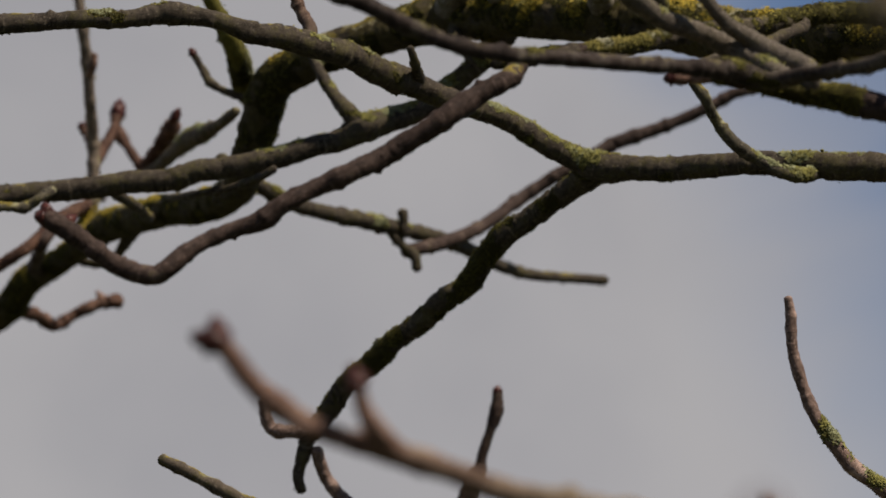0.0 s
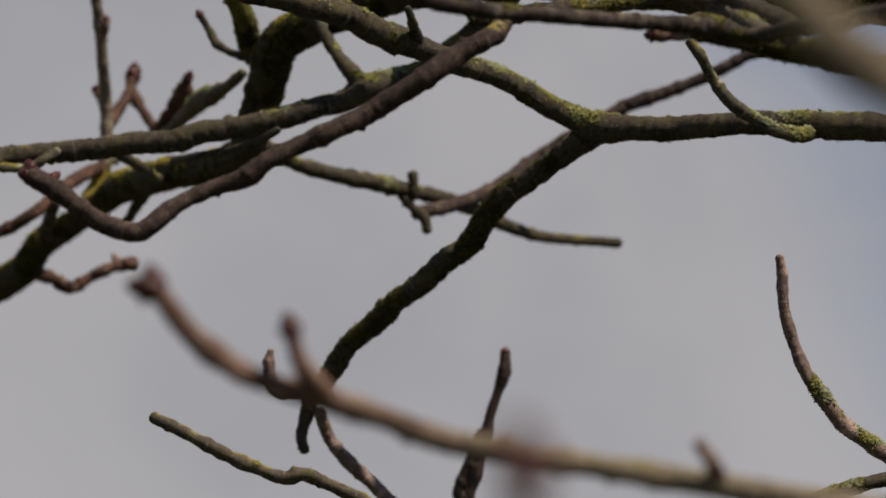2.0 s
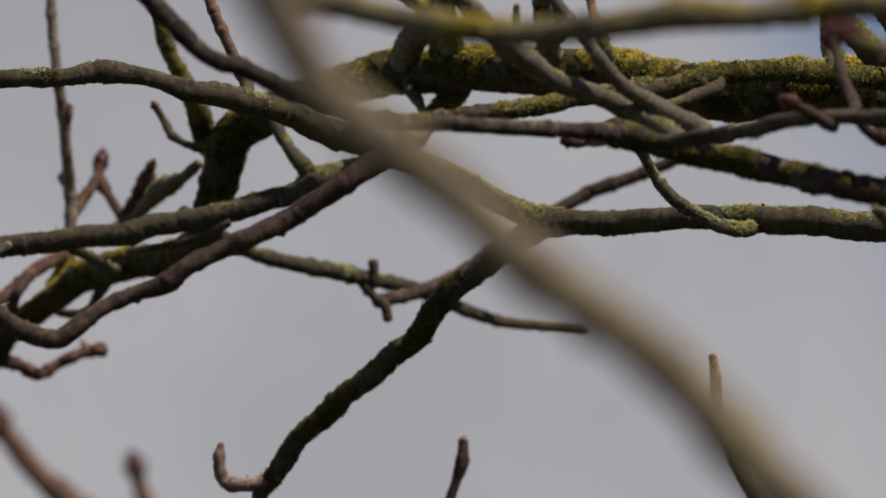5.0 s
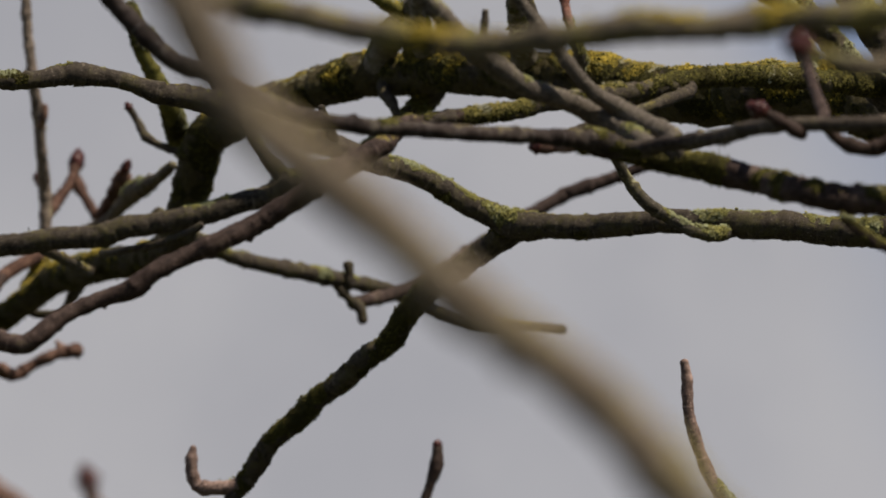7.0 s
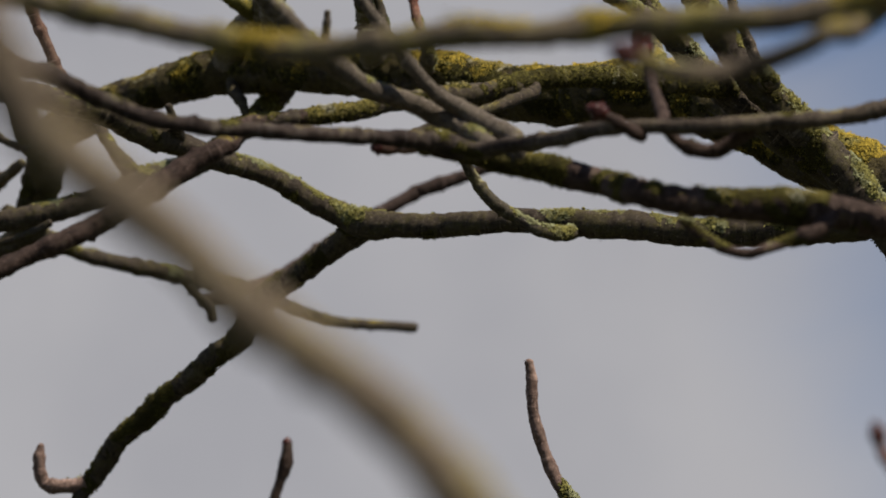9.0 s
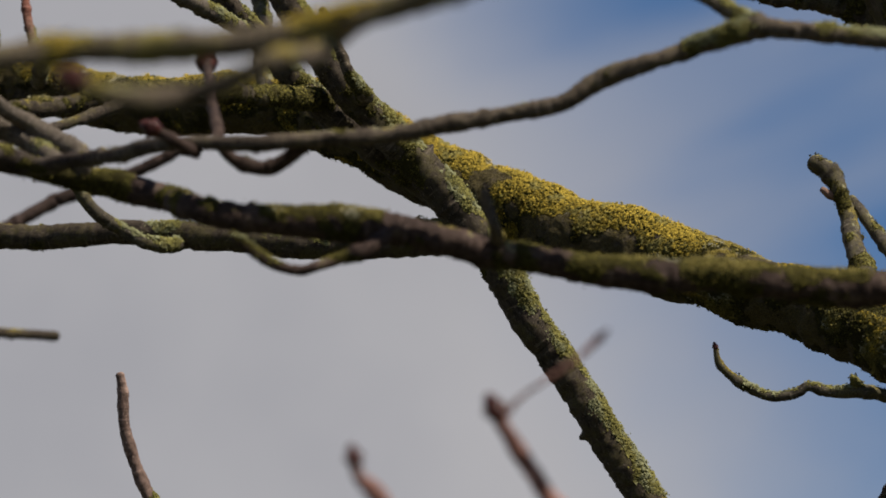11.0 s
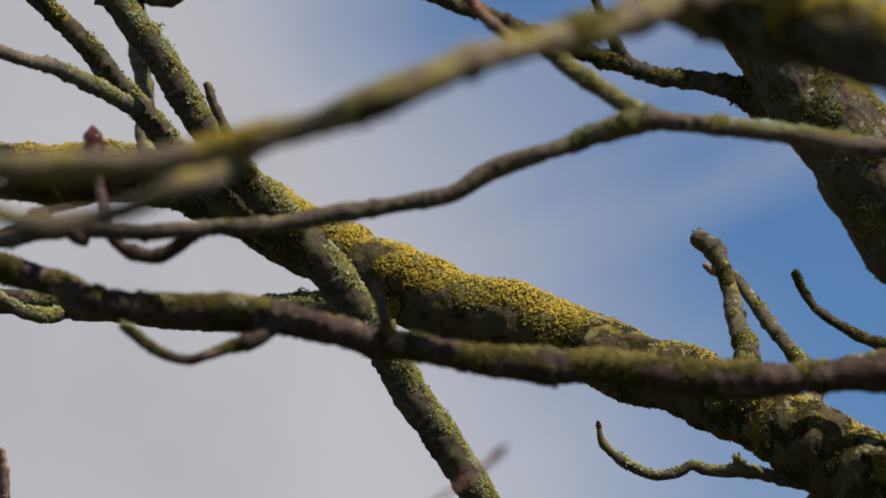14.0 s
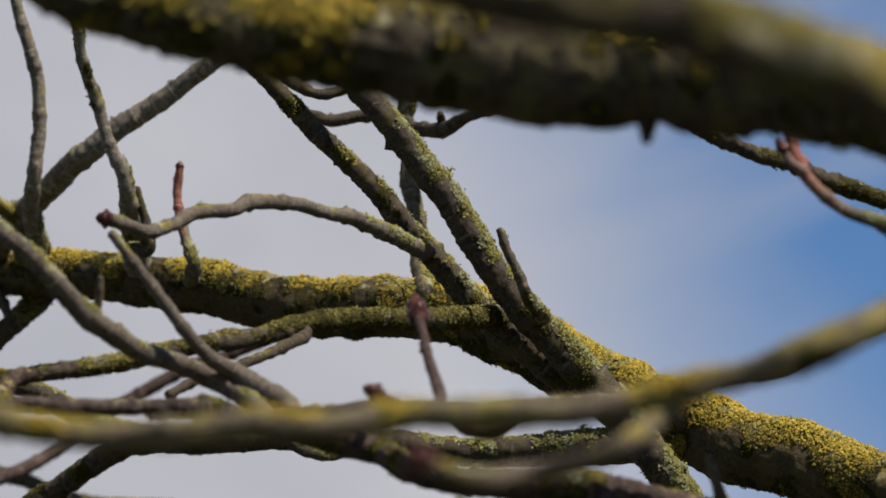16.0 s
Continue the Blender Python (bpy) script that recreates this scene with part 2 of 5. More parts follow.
def crust_material(name, low, high, other, share):
    m, nodes, links, bsdf = material(name)
    geo = nodes.new("ShaderNodeNewGeometry")
    tc = nodes.new("ShaderNodeTexCoord")
    patches = noise_tex(nodes, links, tc.outputs["Object"], 42.0, 4.0)
    col = blend(nodes, links, geo.outputs["Random Per Island"], low, high)
    col = blend(nodes, links, ramp(nodes, links, patches, 0.66 - 0.3 * share, 0.76 - 0.3 * share, 0.0, 0.9), col, other)
    links.new(col, bsdf.inputs["Base Color"])
    bsdf.inputs["Roughness"].default_value = 0.95
    bsdf.inputs["Specular IOR Level"].default_value = 0.1
    return m


GOLD = crust_material("golden lichen", (0.16, 0.116, 0.018), (0.37, 0.268, 0.042), (0.165, 0.145, 0.048), 0.5)
PALE = crust_material("grey-yellow lichen", (0.085, 0.078, 0.025), (0.2, 0.182, 0.056), (0.185, 0.188, 0.105), 0.6)
OLIVE = crust_material("olive lichen", (0.075, 0.062, 0.018), (0.2, 0.165, 0.05), (0.24, 0.225, 0.16), 0.45)
MOSS = crust_material("dark moss", (0.012, 0.012, 0.003), (0.13, 0.112, 0.028), (0.04, 0.034, 0.01), 0.5)


def bud_material():
    m, nodes, links, bsdf = material("sticky bud scales")
    tc = nodes.new("ShaderNodeTexCoord")
    spots = noise_tex(nodes, links, tc.outputs["Object"], 260.0, 3.0)
    col = blend(nodes, links, ramp(nodes, links, spots, 0.35, 0.65), (0.028, 0.010, 0.009), (0.08, 0.027, 0.021))
    links.new(col, bsdf.inputs["Base Color"])
    bsdf.inputs["Roughness"].default_value = 0.3
    bsdf.inputs["Specular IOR Level"].default_value = 0.14
    return m


BUD = bud_material()


def ground_material():
    m, nodes, links, bsdf = material("winter grass")
    tc = nodes.new("ShaderNodeTexCoord")
    a = noise_tex(nodes, links, tc.outputs["Object"], 0.4, 6.0)
    c = noise_tex(nodes, links, tc.outputs["Object"], 40.0, 4.0)
    col = blend(nodes, links, ramp(nodes, links, c, 0.3, 0.7), (0.015, 0.02, 0.008), (0.045, 0.05, 0.02))
    col = blend(nodes, links, ramp(nodes, links, a, 0.45, 0.7, 0.0, 0.7), col, (0.06, 0.045, 0.028))
    links.new(col, bsdf.inputs["Base Color"])
    bsdf.inputs["Roughness"].default_value = 0.95
    return m


# ---- ground ----
bm = bmesh.new()
bmesh.ops.create_grid(bm, x_segments=40, y_segments=40, size=2500)
me = bpy.data.meshes.new("ground")
bm.to_mesh(me)
me.materials.append(ground_material())
tagged(new("ground", me), "flat winter grass ground under the tree", "ground", kind="structure")

# ---- the tree ----
FOOT = Vector((1.62, 4.1, 0.0))
tree = new("horse_chestnut_tree")
tree.location = FOOT
tagged(tree, "leafless horse chestnut tree with lichen-crusted branches and sticky buds", "tree")


def mesh_part(name, verts, faces, mat, parent, label="", uvs=None, kind="", smooth=True):
    me = bpy.data.meshes.new(name)
    me.from_pydata(verts, [], faces)
    if uvs is not None:
        layer = me.uv_layers.new(name="along")
        loops = np.empty(len(me.loops), dtype=np.int32)
        me.loops.foreach_get("vertex_index", loops)
        layer.data.foreach_set("uv", np.asarray(uvs, dtype=np.float32)[loops].ravel())
    me.polygons.foreach_set("use_smooth", [smooth] * len(me.polygons))
    me.materials.append(mat)
    ob = new(name, me)
    ob.parent = parent
    if label or kind:
        tagged(ob, label, kind=kind)
    return ob


def spine(points, step):
    """An even, smooth line through the points (x, y, z, radius), relative to the tree's foot."""
    p = np.array(points, dtype=float)
    p[:, :3] -= np.array(FOOT)
    q = np.vstack([2 * p[0] - p[1], p, 2 * p[-1] - p[-2]])
    out = []
    for i in range(1, len(q) - 2):
        a, b, c, d = q[i - 1], q[i], q[i + 1], q[i + 2]
        for u in np.linspace(0, 1, 24, endpoint=False):
            out.append(0.5 * (2 * b + (c - a) * u + (2 * a - 5 * b + 4 * c - d) * u * u + (3 * b - a - 3 * c + d) * u ** 3))
    out.append(q[-2])
    out = np.array(out)
    s = np.r_[0, np.cumsum(np.linalg.norm(np.diff(out[:, :3], axis=0), axis=1))]
    n = max(6, int(s[-1] / step))
    t = np.linspace(0, s[-1], n)
    return np.stack([np.interp(t, s, out[:, k]) for k in range(4)], 1), t, s[::24]


def bough(name, points, mat, parent=None, label="", step=0.0035, seg=18, rough=0.10, nodes_every=0.0, node_size=0.2, lichen=None, moss=0.0, crust=None, top=1.0, sunward=0.2, spots=(), tufts=(), grain=0.0, also=None, seed=0):
    """A branch: a tube along its line with knots, rings and uneven bark, closed at both ends. Lichen and moss sit on it."""
    rng = np.random.default_rng(seed + len(points))
    line, t, marks = spine(points, step)
    pos, rad = line[:, :3].copy(), line[:, 3].copy()
    for i, s in enumerate(t):
        v = noise.noise_vector((s * 26.0, seed * 3.7, 1.3))
        pos[i] += np.array(v) * rad[i] * 0.16
    if nodes_every:
        s = nodes_every * rng.uniform(0.3, 0.8)
        while s < t[-1]:
            rad *= 1 + node_size * rng.uniform(0.4, 1.3) * np.exp(-((t - s) / (0.35 * rad.mean() + 0.0015)) ** 2)
            s += nodes_every * rng.uniform(0.5, 1.7)
    d = np.gradient(pos, axis=0)
    d /= np.linalg.norm(d, axis=1)[:, None]
    side = np.cross(d[0], (0.1, 0.2, 1.0))
    side /= np.linalg.norm(side)
    # knobs and the scars of lost twigs
    knobs = [(rng.uniform(0, t[-1]), rng.uniform(0, 2 * math.pi), rng.uniform(0.0016, 0.0032), rng.uniform(0.15, 0.55)) for _ in range(int(t[-1] * 26) if rad.mean() < 0.02 else 0)]
    bumps = [[(a, w, h * math.exp(-((t[i] - s) / w) ** 2)) for s, a, w, h in knobs if abs(t[i] - s) < 2.5 * w] for i in range(len(pos))]
    verts, uvs, norms = [], [], []
    turn = np.linspace(0, 2 * math.pi, seg, endpoint=False)
    ends = [0.0, 0.45, 0.75, 0.93]
    rings = [(0, -math.sqrt(1 - k * k) * 0.8, max(k, 0.02)) for k in ends]
    rings += [(i, 0.0, 1.0) for i in range(len(pos))]
    rings += [(len(pos) - 1, math.sqrt(1 - k * k) * 0.8, max(k, 0.02)) for k in reversed(ends)]
    last = 0
    for i, shift, k in rings:
        if i != last:
            side = side - d[i] * side.dot(d[i])
            side /= np.linalg.norm(side)
            last = i
        other = np.cross(d[i], side)
        c = pos[i] + d[i] * shift * rad[i]
        fade = min(1.0, 0.018 / rad[i])
        for a in turn:
            n = side * math.cos(a) + other * math.sin(a)
            q = Vector(c + n * rad[i] * k)
            f = noise.noise(q * (0.5 / rad[i] + 12)) * rough * 0.7 + noise.noise(q * 150.0) * rough * 0.7 * fade + noise.noise(q * 430.0) * rough * 0.4 * fade
            for at, w, h in bumps[i]:
                gap = (a - at + math.pi) % (2 * math.pi) - math.pi
                f += h * math.exp(-(gap * rad[i] / w) ** 2)
            verts.append(c + n * rad[i] * k * (1 + f))
            norms.append(n)
            uvs.append((t[i] + shift * rad[i], a * rad[i]))
    faces = []
    m = len(rings)
    for i in range(m - 1):
        for j in range(seg):
            k = (j + 1) % seg
            faces.append((i * seg + j, i * seg + k, (i + 1) * seg + k, (i + 1) * seg + j))
    faces.append(tuple(range(seg - 1, -1, -1)))
    faces.append(tuple((m - 1) * seg + j for j in range(seg)))
    ob = mesh_part(name, verts, faces, mat, parent or tree, label, uvs)
    cell = step * 2 * math.pi * rad.mean() / seg

    def rich(base, places):
        """How thickly it grows along the branch: more from one point of the line to another."""
        amount = np.full(len(t), base)
        for lo, hi, more in places:
            a, b = np.interp((lo, hi), range(len(marks)), marks)
            amount += more / (1 + np.exp(-np.clip((t - a) / 0.006, -30, 30))) / (1 + np.exp(-np.clip((b - t) / 0.006, -30, 30)))
        return np.repeat(amount[[i for i, shift, k in rings]], seg)

    if lichen is not None:
        crumbs(ob, np.array(verts), np.array(norms), rich(lichen, spots), rng, crust or PALE, cell, top, sunward, "lichen_crust", "crumbly yellow lichen crust", grain or (1.65 if crust is GOLD else 1.3), 0.0026 if crust is GOLD else 0.0020)
    if also:
        # a second kind of lichen: its look, how much of it, and where
        crumbs(ob, np.array(verts), np.array(norms), rich(also[1], also[2]), rng, also[0], cell, 0.5, sunward, "lichen_crust", "dull olive lichen crust", 1.2, 0.0018)
    if moss:
        crumbs(ob, np.array(verts), np.array(norms), rich(moss, tufts), rng, MOSS, cell, 0.25, 0.1, "moss", "dark green moss in small tufts", grain or 1.0, 0.0008)
    return ob


def crumbs(parent, verts, norms, amount, rng, mat, cell, topside, sunward, name, label, grain, lift):
    """Small lobes in ragged patches, denser on the upper side of a branch and on the side the sun lights."""
    w = np.zeros(len(verts))
    for i, (p, n) in enumerate(zip(verts, norms)):
        v = Vector(p)
        f = noise.noise(v * 34.0) * 0.9 + noise.noise(v * 12.0) * 0.5 + topside * (0.5 * n[2] + sunward * n[0]) + noise.noise(v * 90.0) * 0.5
        w[i] = f - 0.55 + 0.8 * amount[i]
    thick = np.clip(w / 0.7, 0, 1)
    w = np.clip(w / 0.12, 0, 1)
    grown = parent.data.attributes.new({"golden lichen": "gold", "dark moss": "moss"}.get(mat.name, "crust"), "FLOAT", "POINT")
    grown.data.foreach_set("value", (w * (0.35 + 0.65 * thick)).astype(np.float32))
    count = int(min(w.sum() * cell / (1.3e-6 * grain ** 1.5), 90000))
    if count < 5:
        return
    pick = rng.choice(len(verts), count, p=w / w.sum())
    n = norms[pick] + rng.normal(0, 0.2, (count, 3))
    n /= np.linalg.norm(n, axis=1)[:, None]
    a = np.cross(n, rng.normal(0, 1, (count, 3)))
    a /= np.linalg.norm(a, axis=1)[:, None]
    b = np.cross(n, a)
    spread = math.sqrt(cell) * 0.5
    c = verts[pick] + norms[pick] * (lift * thick[pick] * rng.random(count))[:, None] + a * rng.normal(0, spread, (count, 1)) + b * rng.normal(0, spread, (count, 1))
    size = grain * rng.uniform(0.0004, 0.0009, (count, 1)) * (1 + rng.random((count, 1)) ** 5)
    high = size * rng.uniform(0.15, 0.65, (count, 1))
    parts = [c + n * high + a * size * rng.uniform(-0.5, 0.5, (count, 1))]
    for j in range(3):
        x = 2 * math.pi * j / 3
        parts.append(c + (a * math.cos(x) + b * math.sin(x)) * size * rng.uniform(0.8, 1.7, (count, 1)) - n * size * 0.7)
    v = np.stack(parts, 1).reshape(-1, 3)
    local = np.array([(0, 1 + j, 1 + (j + 1) % 3) for j in range(3)])
    f = (np.arange(count)[:, None, None] * 4 + local[None]).reshape(-1, 3)
    mesh_part(name, v, f.tolist(), mat, parent, label, kind="stuff")


def bud(tip, way, length, width, parent, name="bud"):
    """A pointed sticky bud with overlapping scales, its base at the tip of a twig; way points out of it."""
    way = Vector(way).normalized()
    turn = way.to_track_quat("Z", "Y").to_matrix()
    base = Vector(tip) - FOOT
    verts, faces = [], []
    rows, seg = 14, 12
    width *= 1.25
    for i in range(rows):
        u = i / (rows - 1)
        r = width * (0.62 + 0.9 * u) if u < 0.28 else width * 0.872 * (1 - ((u - 0.28) / 0.72) ** 1.9) ** 0.8 * 1.0
        r = max(r, width * 0.04)
        for j in range(seg):
            a = 2 * math.pi * j / seg
            lap = 1 + 0.15 * math.cos(2 * a + math.pi * (int(u * 4) % 2)) * (0.4 + (u * 4) % 1)
            verts.append(base + turn @ Vector((math.cos(a) * r * lap, math.sin(a) * r * lap, length * u - 0.15 * length)))
    for i in range(rows - 1):
        for j in range(seg):
            k = (j + 1) % seg
            faces.append((i * seg + j, i * seg + k, (i + 1) * seg + k, (i + 1) * seg + j))
    faces.append(tuple(range(seg - 1, -1, -1)))
    faces.append(tuple((rows - 1) * seg + j for j in range(seg)))
    return mesh_part(name, verts, faces, BUD, parent, "dark red-brown sticky bud")


def tip_bud(ob, points, length, width):
    a, b = Vector(points[0][:3]), Vector(points[1][:3])
    way = a - b
    way.y *= 0.25
    return bud(a, way, length, width, ob)


# main limb and stem
T1 = [(0.857, 3.887, 3.049, 0.0277), (0.863, 3.881, 3.035, 0.0386), (0.885, 3.872, 2.991, 0.0389), (0.906, 3.853, 2.945, 0.0391), (0.925, 3.843, 2.907, 0.0389), (0.945, 3.841, 2.874, 0.0388), (0.969, 3.841, 2.836, 0.0396), (1.012, 3.856, 2.781, 0.0414), (1.063, 3.872, 2.718, 0.0432)]
# lichen thicker on the right flank, painting in the side the sun lights
t1 = bough("trunk", T1, TRUNK, step=0.003, seg=72, rough=0.13, lichen=0.56, moss=0.5, crust=OLIVE, top=0.35, sunward=0.25, grain=1.2, seed=3)
STEM = [(1.012, 3.856, 2.781, 0.0414), (1.063, 3.872, 2.718, 0.0432), (1.240, 3.953, 2.494, 0.0560), (1.360, 4.038, 2.371, 0.0650), (1.500, 4.069, 2.255, 0.0850)] + [(1.62, 4.1, 1.2, 0.10), (1.62, 4.1, 0.5, 0.12), (1.62, 4.1, -0.05, 0.16)]
stem = bough("stem", STEM, TRUNK, step=0.008, seg=40, rough=0.09, seed=4)
B1 = [(-0.570, 5.485, 2.959, 0.0151), (-0.521, 5.432, 2.962, 0.0162), (-0.478, 5.378, 2.974, 0.0167), (-0.450, 5.321, 2.990, 0.0147), (-0.414, 5.239, 2.988, 0.0127), (-0.376, 5.166, 2.992, 0.0137), (-0.342, 5.112, 2.998, 0.0166), (-0.292, 5.013, 2.982, 0.0157), (-0.245, 4.934, 2.967, 0.0160), (-0.208, 4.863, 2.962, 0.0163), (-0.192, 4.826, 2.984, 0.0179), (-0.170, 4.770, 3.040, 0.0200), (-0.143, 4.745, 3.056, 0.0194), (-0.076, 4.700, 3.070, 0.0187), (-0.011, 4.676, 3.080, 0.0219), (0.022, 4.657, 3.076, 0.0201), (0.069, 4.599, 3.062, 0.0204), (0.132, 4.552, 3.044, 0.0224), (0.191, 4.506, 3.027, 0.0237)]
B1 += [(0.238, 4.489, 3.013, 0.0252), (0.289, 4.452, 2.994, 0.0260), (0.340, 4.434, 2.986, 0.0269), (0.357, 4.375, 2.973, 0.0266), (0.433, 4.347, 2.961, 0.0279), (0.482, 4.323, 2.933, 0.0303), (0.532, 4.301, 2.899, 0.0291), (0.581, 4.278, 2.867, 0.0299), (0.628, 4.245, 2.834, 0.0326), (0.675, 4.211, 2.807, 0.0327), (0.766, 4.141, 2.759, 0.0307), (0.811, 4.117, 2.733, 0.0295), (0.856, 4.091, 2.713, 0.0289), (0.899, 4.057, 2.687, 0.0309), (0.942, 4.035, 2.653, 0.0326), (0.985, 4.012, 2.624, 0.0342), (1.035, 3.980, 2.587, 0.0357), (1.280, 3.943, 2.532, 0.0500), (1.500, 4.069, 2.255, 0.0700)]
b1 = bough("limb", B1, LIMB, step=0.003, seg=60, rough=0.14, lichen=0.2, moss=0.85, crust=GOLD, top=1.05, sunward=0.1, grain=1.35, spots=((4.9, 6.6, 0.55), (7.2, 8.2, 0.2), (9.5, 12.0, -0.25), (12.5, 13.0, 0.12), (15.3, 16.6, 0.25), (18.0, 19.6, 0.2), (21.2, 24.0, 0.36), (24.0, 29.2, 0.6), (29.4, 35.0, 0.0)), also=(OLIVE, -0.4, ((29.0, 35.0, 0.85),)), seed=7)
A1 = [(-0.456, 4.134, 2.901, 0.0087), (-0.409, 4.143, 2.908, 0.0092), (-0.381, 4.152, 2.913, 0.0092), (-0.343, 4.161, 2.917, 0.0078), (-0.308, 4.160, 2.919, 0.0078), (-0.270, 4.170, 2.923, 0.0078), (-0.246, 4.179, 2.929, 0.0093), (-0.233, 4.178, 2.931, 0.0103), (-0.215, 4.188, 2.932, 0.0083), (-0.189, 4.199, 2.928, 0.0079), (-0.164, 4.211, 2.923, 0.0094), (-0.140, 4.222, 2.922, 0.0109), (-0.106, 4.243, 2.920, 0.0109), (-0.077, 4.274, 2.919, 0.0120), (-0.047, 4.307, 2.913, 0.0126), (-0.022, 4.338, 2.913, 0.0111), (0.008, 4.370, 2.909, 0.0102), (0.039, 4.392, 2.905, 0.0097), (0.070, 4.415, 2.897, 0.0098), (0.101, 4.429, 2.882, 0.0108), (0.137, 4.443, 2.869, 0.0124)]
a1 = bough("branch", A1, BRANCH, step=0.0026, seg=22, rough=0.13, lichen=-0.25, moss=0.2, nodes_every=0.07, node_size=0.1, spots=((6, 8, 0.25), (11, 12.5, 0.35), (16.3, 17.6, 0.9), (17.6, 20, 0.62)), seed=9)
A2 = [(0.111, 4.430, 2.877, 0.0093), (0.127, 4.433, 2.869, 0.0113), (0.143, 4.424, 2.862, 0.0139), (0.167, 4.415, 2.859, 0.0118), (0.192, 4.405, 2.856, 0.0112), (0.217, 4.395, 2.854, 0.0112), (0.247, 4.375, 2.851, 0.0107), (0.277, 4.366, 2.849, 0.0106), (0.311, 4.356, 2.845, 0.0116), (0.350, 4.337, 2.838, 0.0126), (0.366, 4.334, 2.836, 0.0126), (0.381, 4.331, 2.835, 0.0126), (0.397, 4.328, 2.833, 0.0126), (0.436, 4.319, 2.827, 0.0125), (0.486, 4.310, 2.826, 0.0140), (0.535, 4.289, 2.824, 0.0149), (0.579, 4.269, 2.824, 0.0168), (0.608, 4.257, 2.830, 0.0188)]
a2 = bough("branch", A2, BRANCH, step=0.0026, seg=22, rough=0.13, lichen=-0.22, moss=0.2, nodes_every=0.07, node_size=0.06, spots=((0, 3, 1.05), (5.5, 6.2, 0.3), (7.4, 9, 1.1), (9, 12.3, 0.5), (12.3, 17, 0.9)), seed=10)
A3 = [(0.143, 4.434, 2.865, 0.0123), (0.127, 4.456, 2.858, 0.0119), (0.104, 4.480, 2.848, 0.0104), (0.079, 4.504, 2.835, 0.0104), (0.058, 4.517, 2.824, 0.0115), (0.041, 4.531, 2.809, 0.0110), (0.022, 4.558, 2.787, 0.0105), (0.002, 4.571, 2.776, 0.0105), (-0.023, 4.597, 2.758, 0.0106), (-0.042, 4.610, 2.748, 0.0095), (-0.067, 4.625, 2.729, 0.0101), (-0.088, 4.639, 2.715, 0.0096), (-0.103, 4.655, 2.697, 0.0096), (-0.114, 4.669, 2.684, 0.0091), (-0.127, 4.673, 2.667, 0.0080), (-0.132, 4.678, 2.650, 0.0067), (-0.137, 4.682, 2.634, 0.0053), (-0.134, 4.686, 2.620, 0.0053)]
a3 = bough("branch", A3, BRANCH, step=0.0026, seg=20, rough=0.2, lichen=-0.05, moss=0.7, spots=((0, 2.5, 0.3),), nodes_every=0.06, node_size=0.1, seed=11)
A3B = [(-0.119, 4.676, 2.655, 0.0059), (-0.111, 4.692, 2.634, 0.0059), (-0.095, 4.698, 2.613, 0.0064), (-0.071, 4.704, 2.592, 0.0064), (-0.038, 4.712, 2.561, 0.0064)]
a3b = bough("twig", A3B, ROSY, step=0.0022, seg=14, rough=0.13, nodes_every=0.02, seed=12)
A3C = [(-0.166, 4.661, 2.710, 0.0032), (-0.168, 4.664, 2.700, 0.0053), (-0.167, 4.668, 2.686, 0.0059), (-0.160, 4.671, 2.675, 0.0064), (-0.141, 4.671, 2.673, 0.0069), (-0.120, 4.671, 2.674, 0.0075)]
a3c = bough("twig", A3C, ROSY, step=0.0022, seg=14, rough=0.13, lichen=-0.3, nodes_every=0.02, spots=((0, 1.2, 0.7), (4, 5, 0.8)), seed=13)
A4 = [(0.220, 4.270, 2.896, 0.0045), (0.231, 4.274, 2.882, 0.0050), (0.241, 4.288, 2.867, 0.0050), (0.256, 4.293, 2.849, 0.0060), (0.278, 4.307, 2.837, 0.0055), (0.300, 4.310, 2.825, 0.0060), (0.322, 4.330, 2.828, 0.0065), (0.338, 4.348, 2.839, 0.0061), (0.363, 4.366, 2.846, 0.0046), (0.362, 4.335, 2.837, 0.0046)]
a4 = bough("branch", A4, CRUSTED, step=0.0022, seg=16, rough=0.2, lichen=0.1, moss=0.1, nodes_every=0.03, node_size=0.15, spots=((2.6, 5.0, 0.2), (5.0, 8.2, 0.75)), seed=14)
A5 = [(-0.508, 4.646, 2.883, 0.0108), (-0.450, 4.654, 2.893, 0.0108), (-0.423, 4.662, 2.901, 0.0108), (-0.391, 4.661, 2.905, 0.0097), (-0.359, 4.661, 2.907, 0.0103), (-0.315, 4.659, 2.912, 0.0108), (-0.261, 4.658, 2.917, 0.0108), (-0.237, 4.656, 2.923, 0.0113), (-0.207, 4.655, 2.927, 0.0108), (-0.170, 4.653, 2.934, 0.0108), (-0.132, 4.650, 2.945, 0.0103), (-0.100, 4.658, 2.956, 0.0108), (-0.078, 4.655, 2.966, 0.0135), (-0.051, 4.663, 2.977, 0.0119), (-0.018, 4.669, 2.991, 0.0103), (0.009, 4.673, 3.016, 0.0103), (0.036, 4.667, 3.038, 0.0109), (0.055, 4.662, 3.056, 0.0120), (0.068, 4.627, 3.070, 0.0130)]
a5 = bough("branch", A5, BRANCH, step=0.0026, seg=22, rough=0.14, lichen=-0.28, moss=0.25, nodes_every=0.07, node_size=0.08, spots=((8.5, 11, 0.7), (12, 14.5, 0.75), (14.5, 18, 0.85)), seed=15)
A5B = [(-0.129, 4.684, 3.053, 0.0049), (-0.118, 4.670, 3.027, 0.0054), (-0.104, 4.656, 3.000, 0.0065), (-0.090, 4.651, 2.981, 0.0087), (-0.078, 4.654, 2.968, 0.0097)]
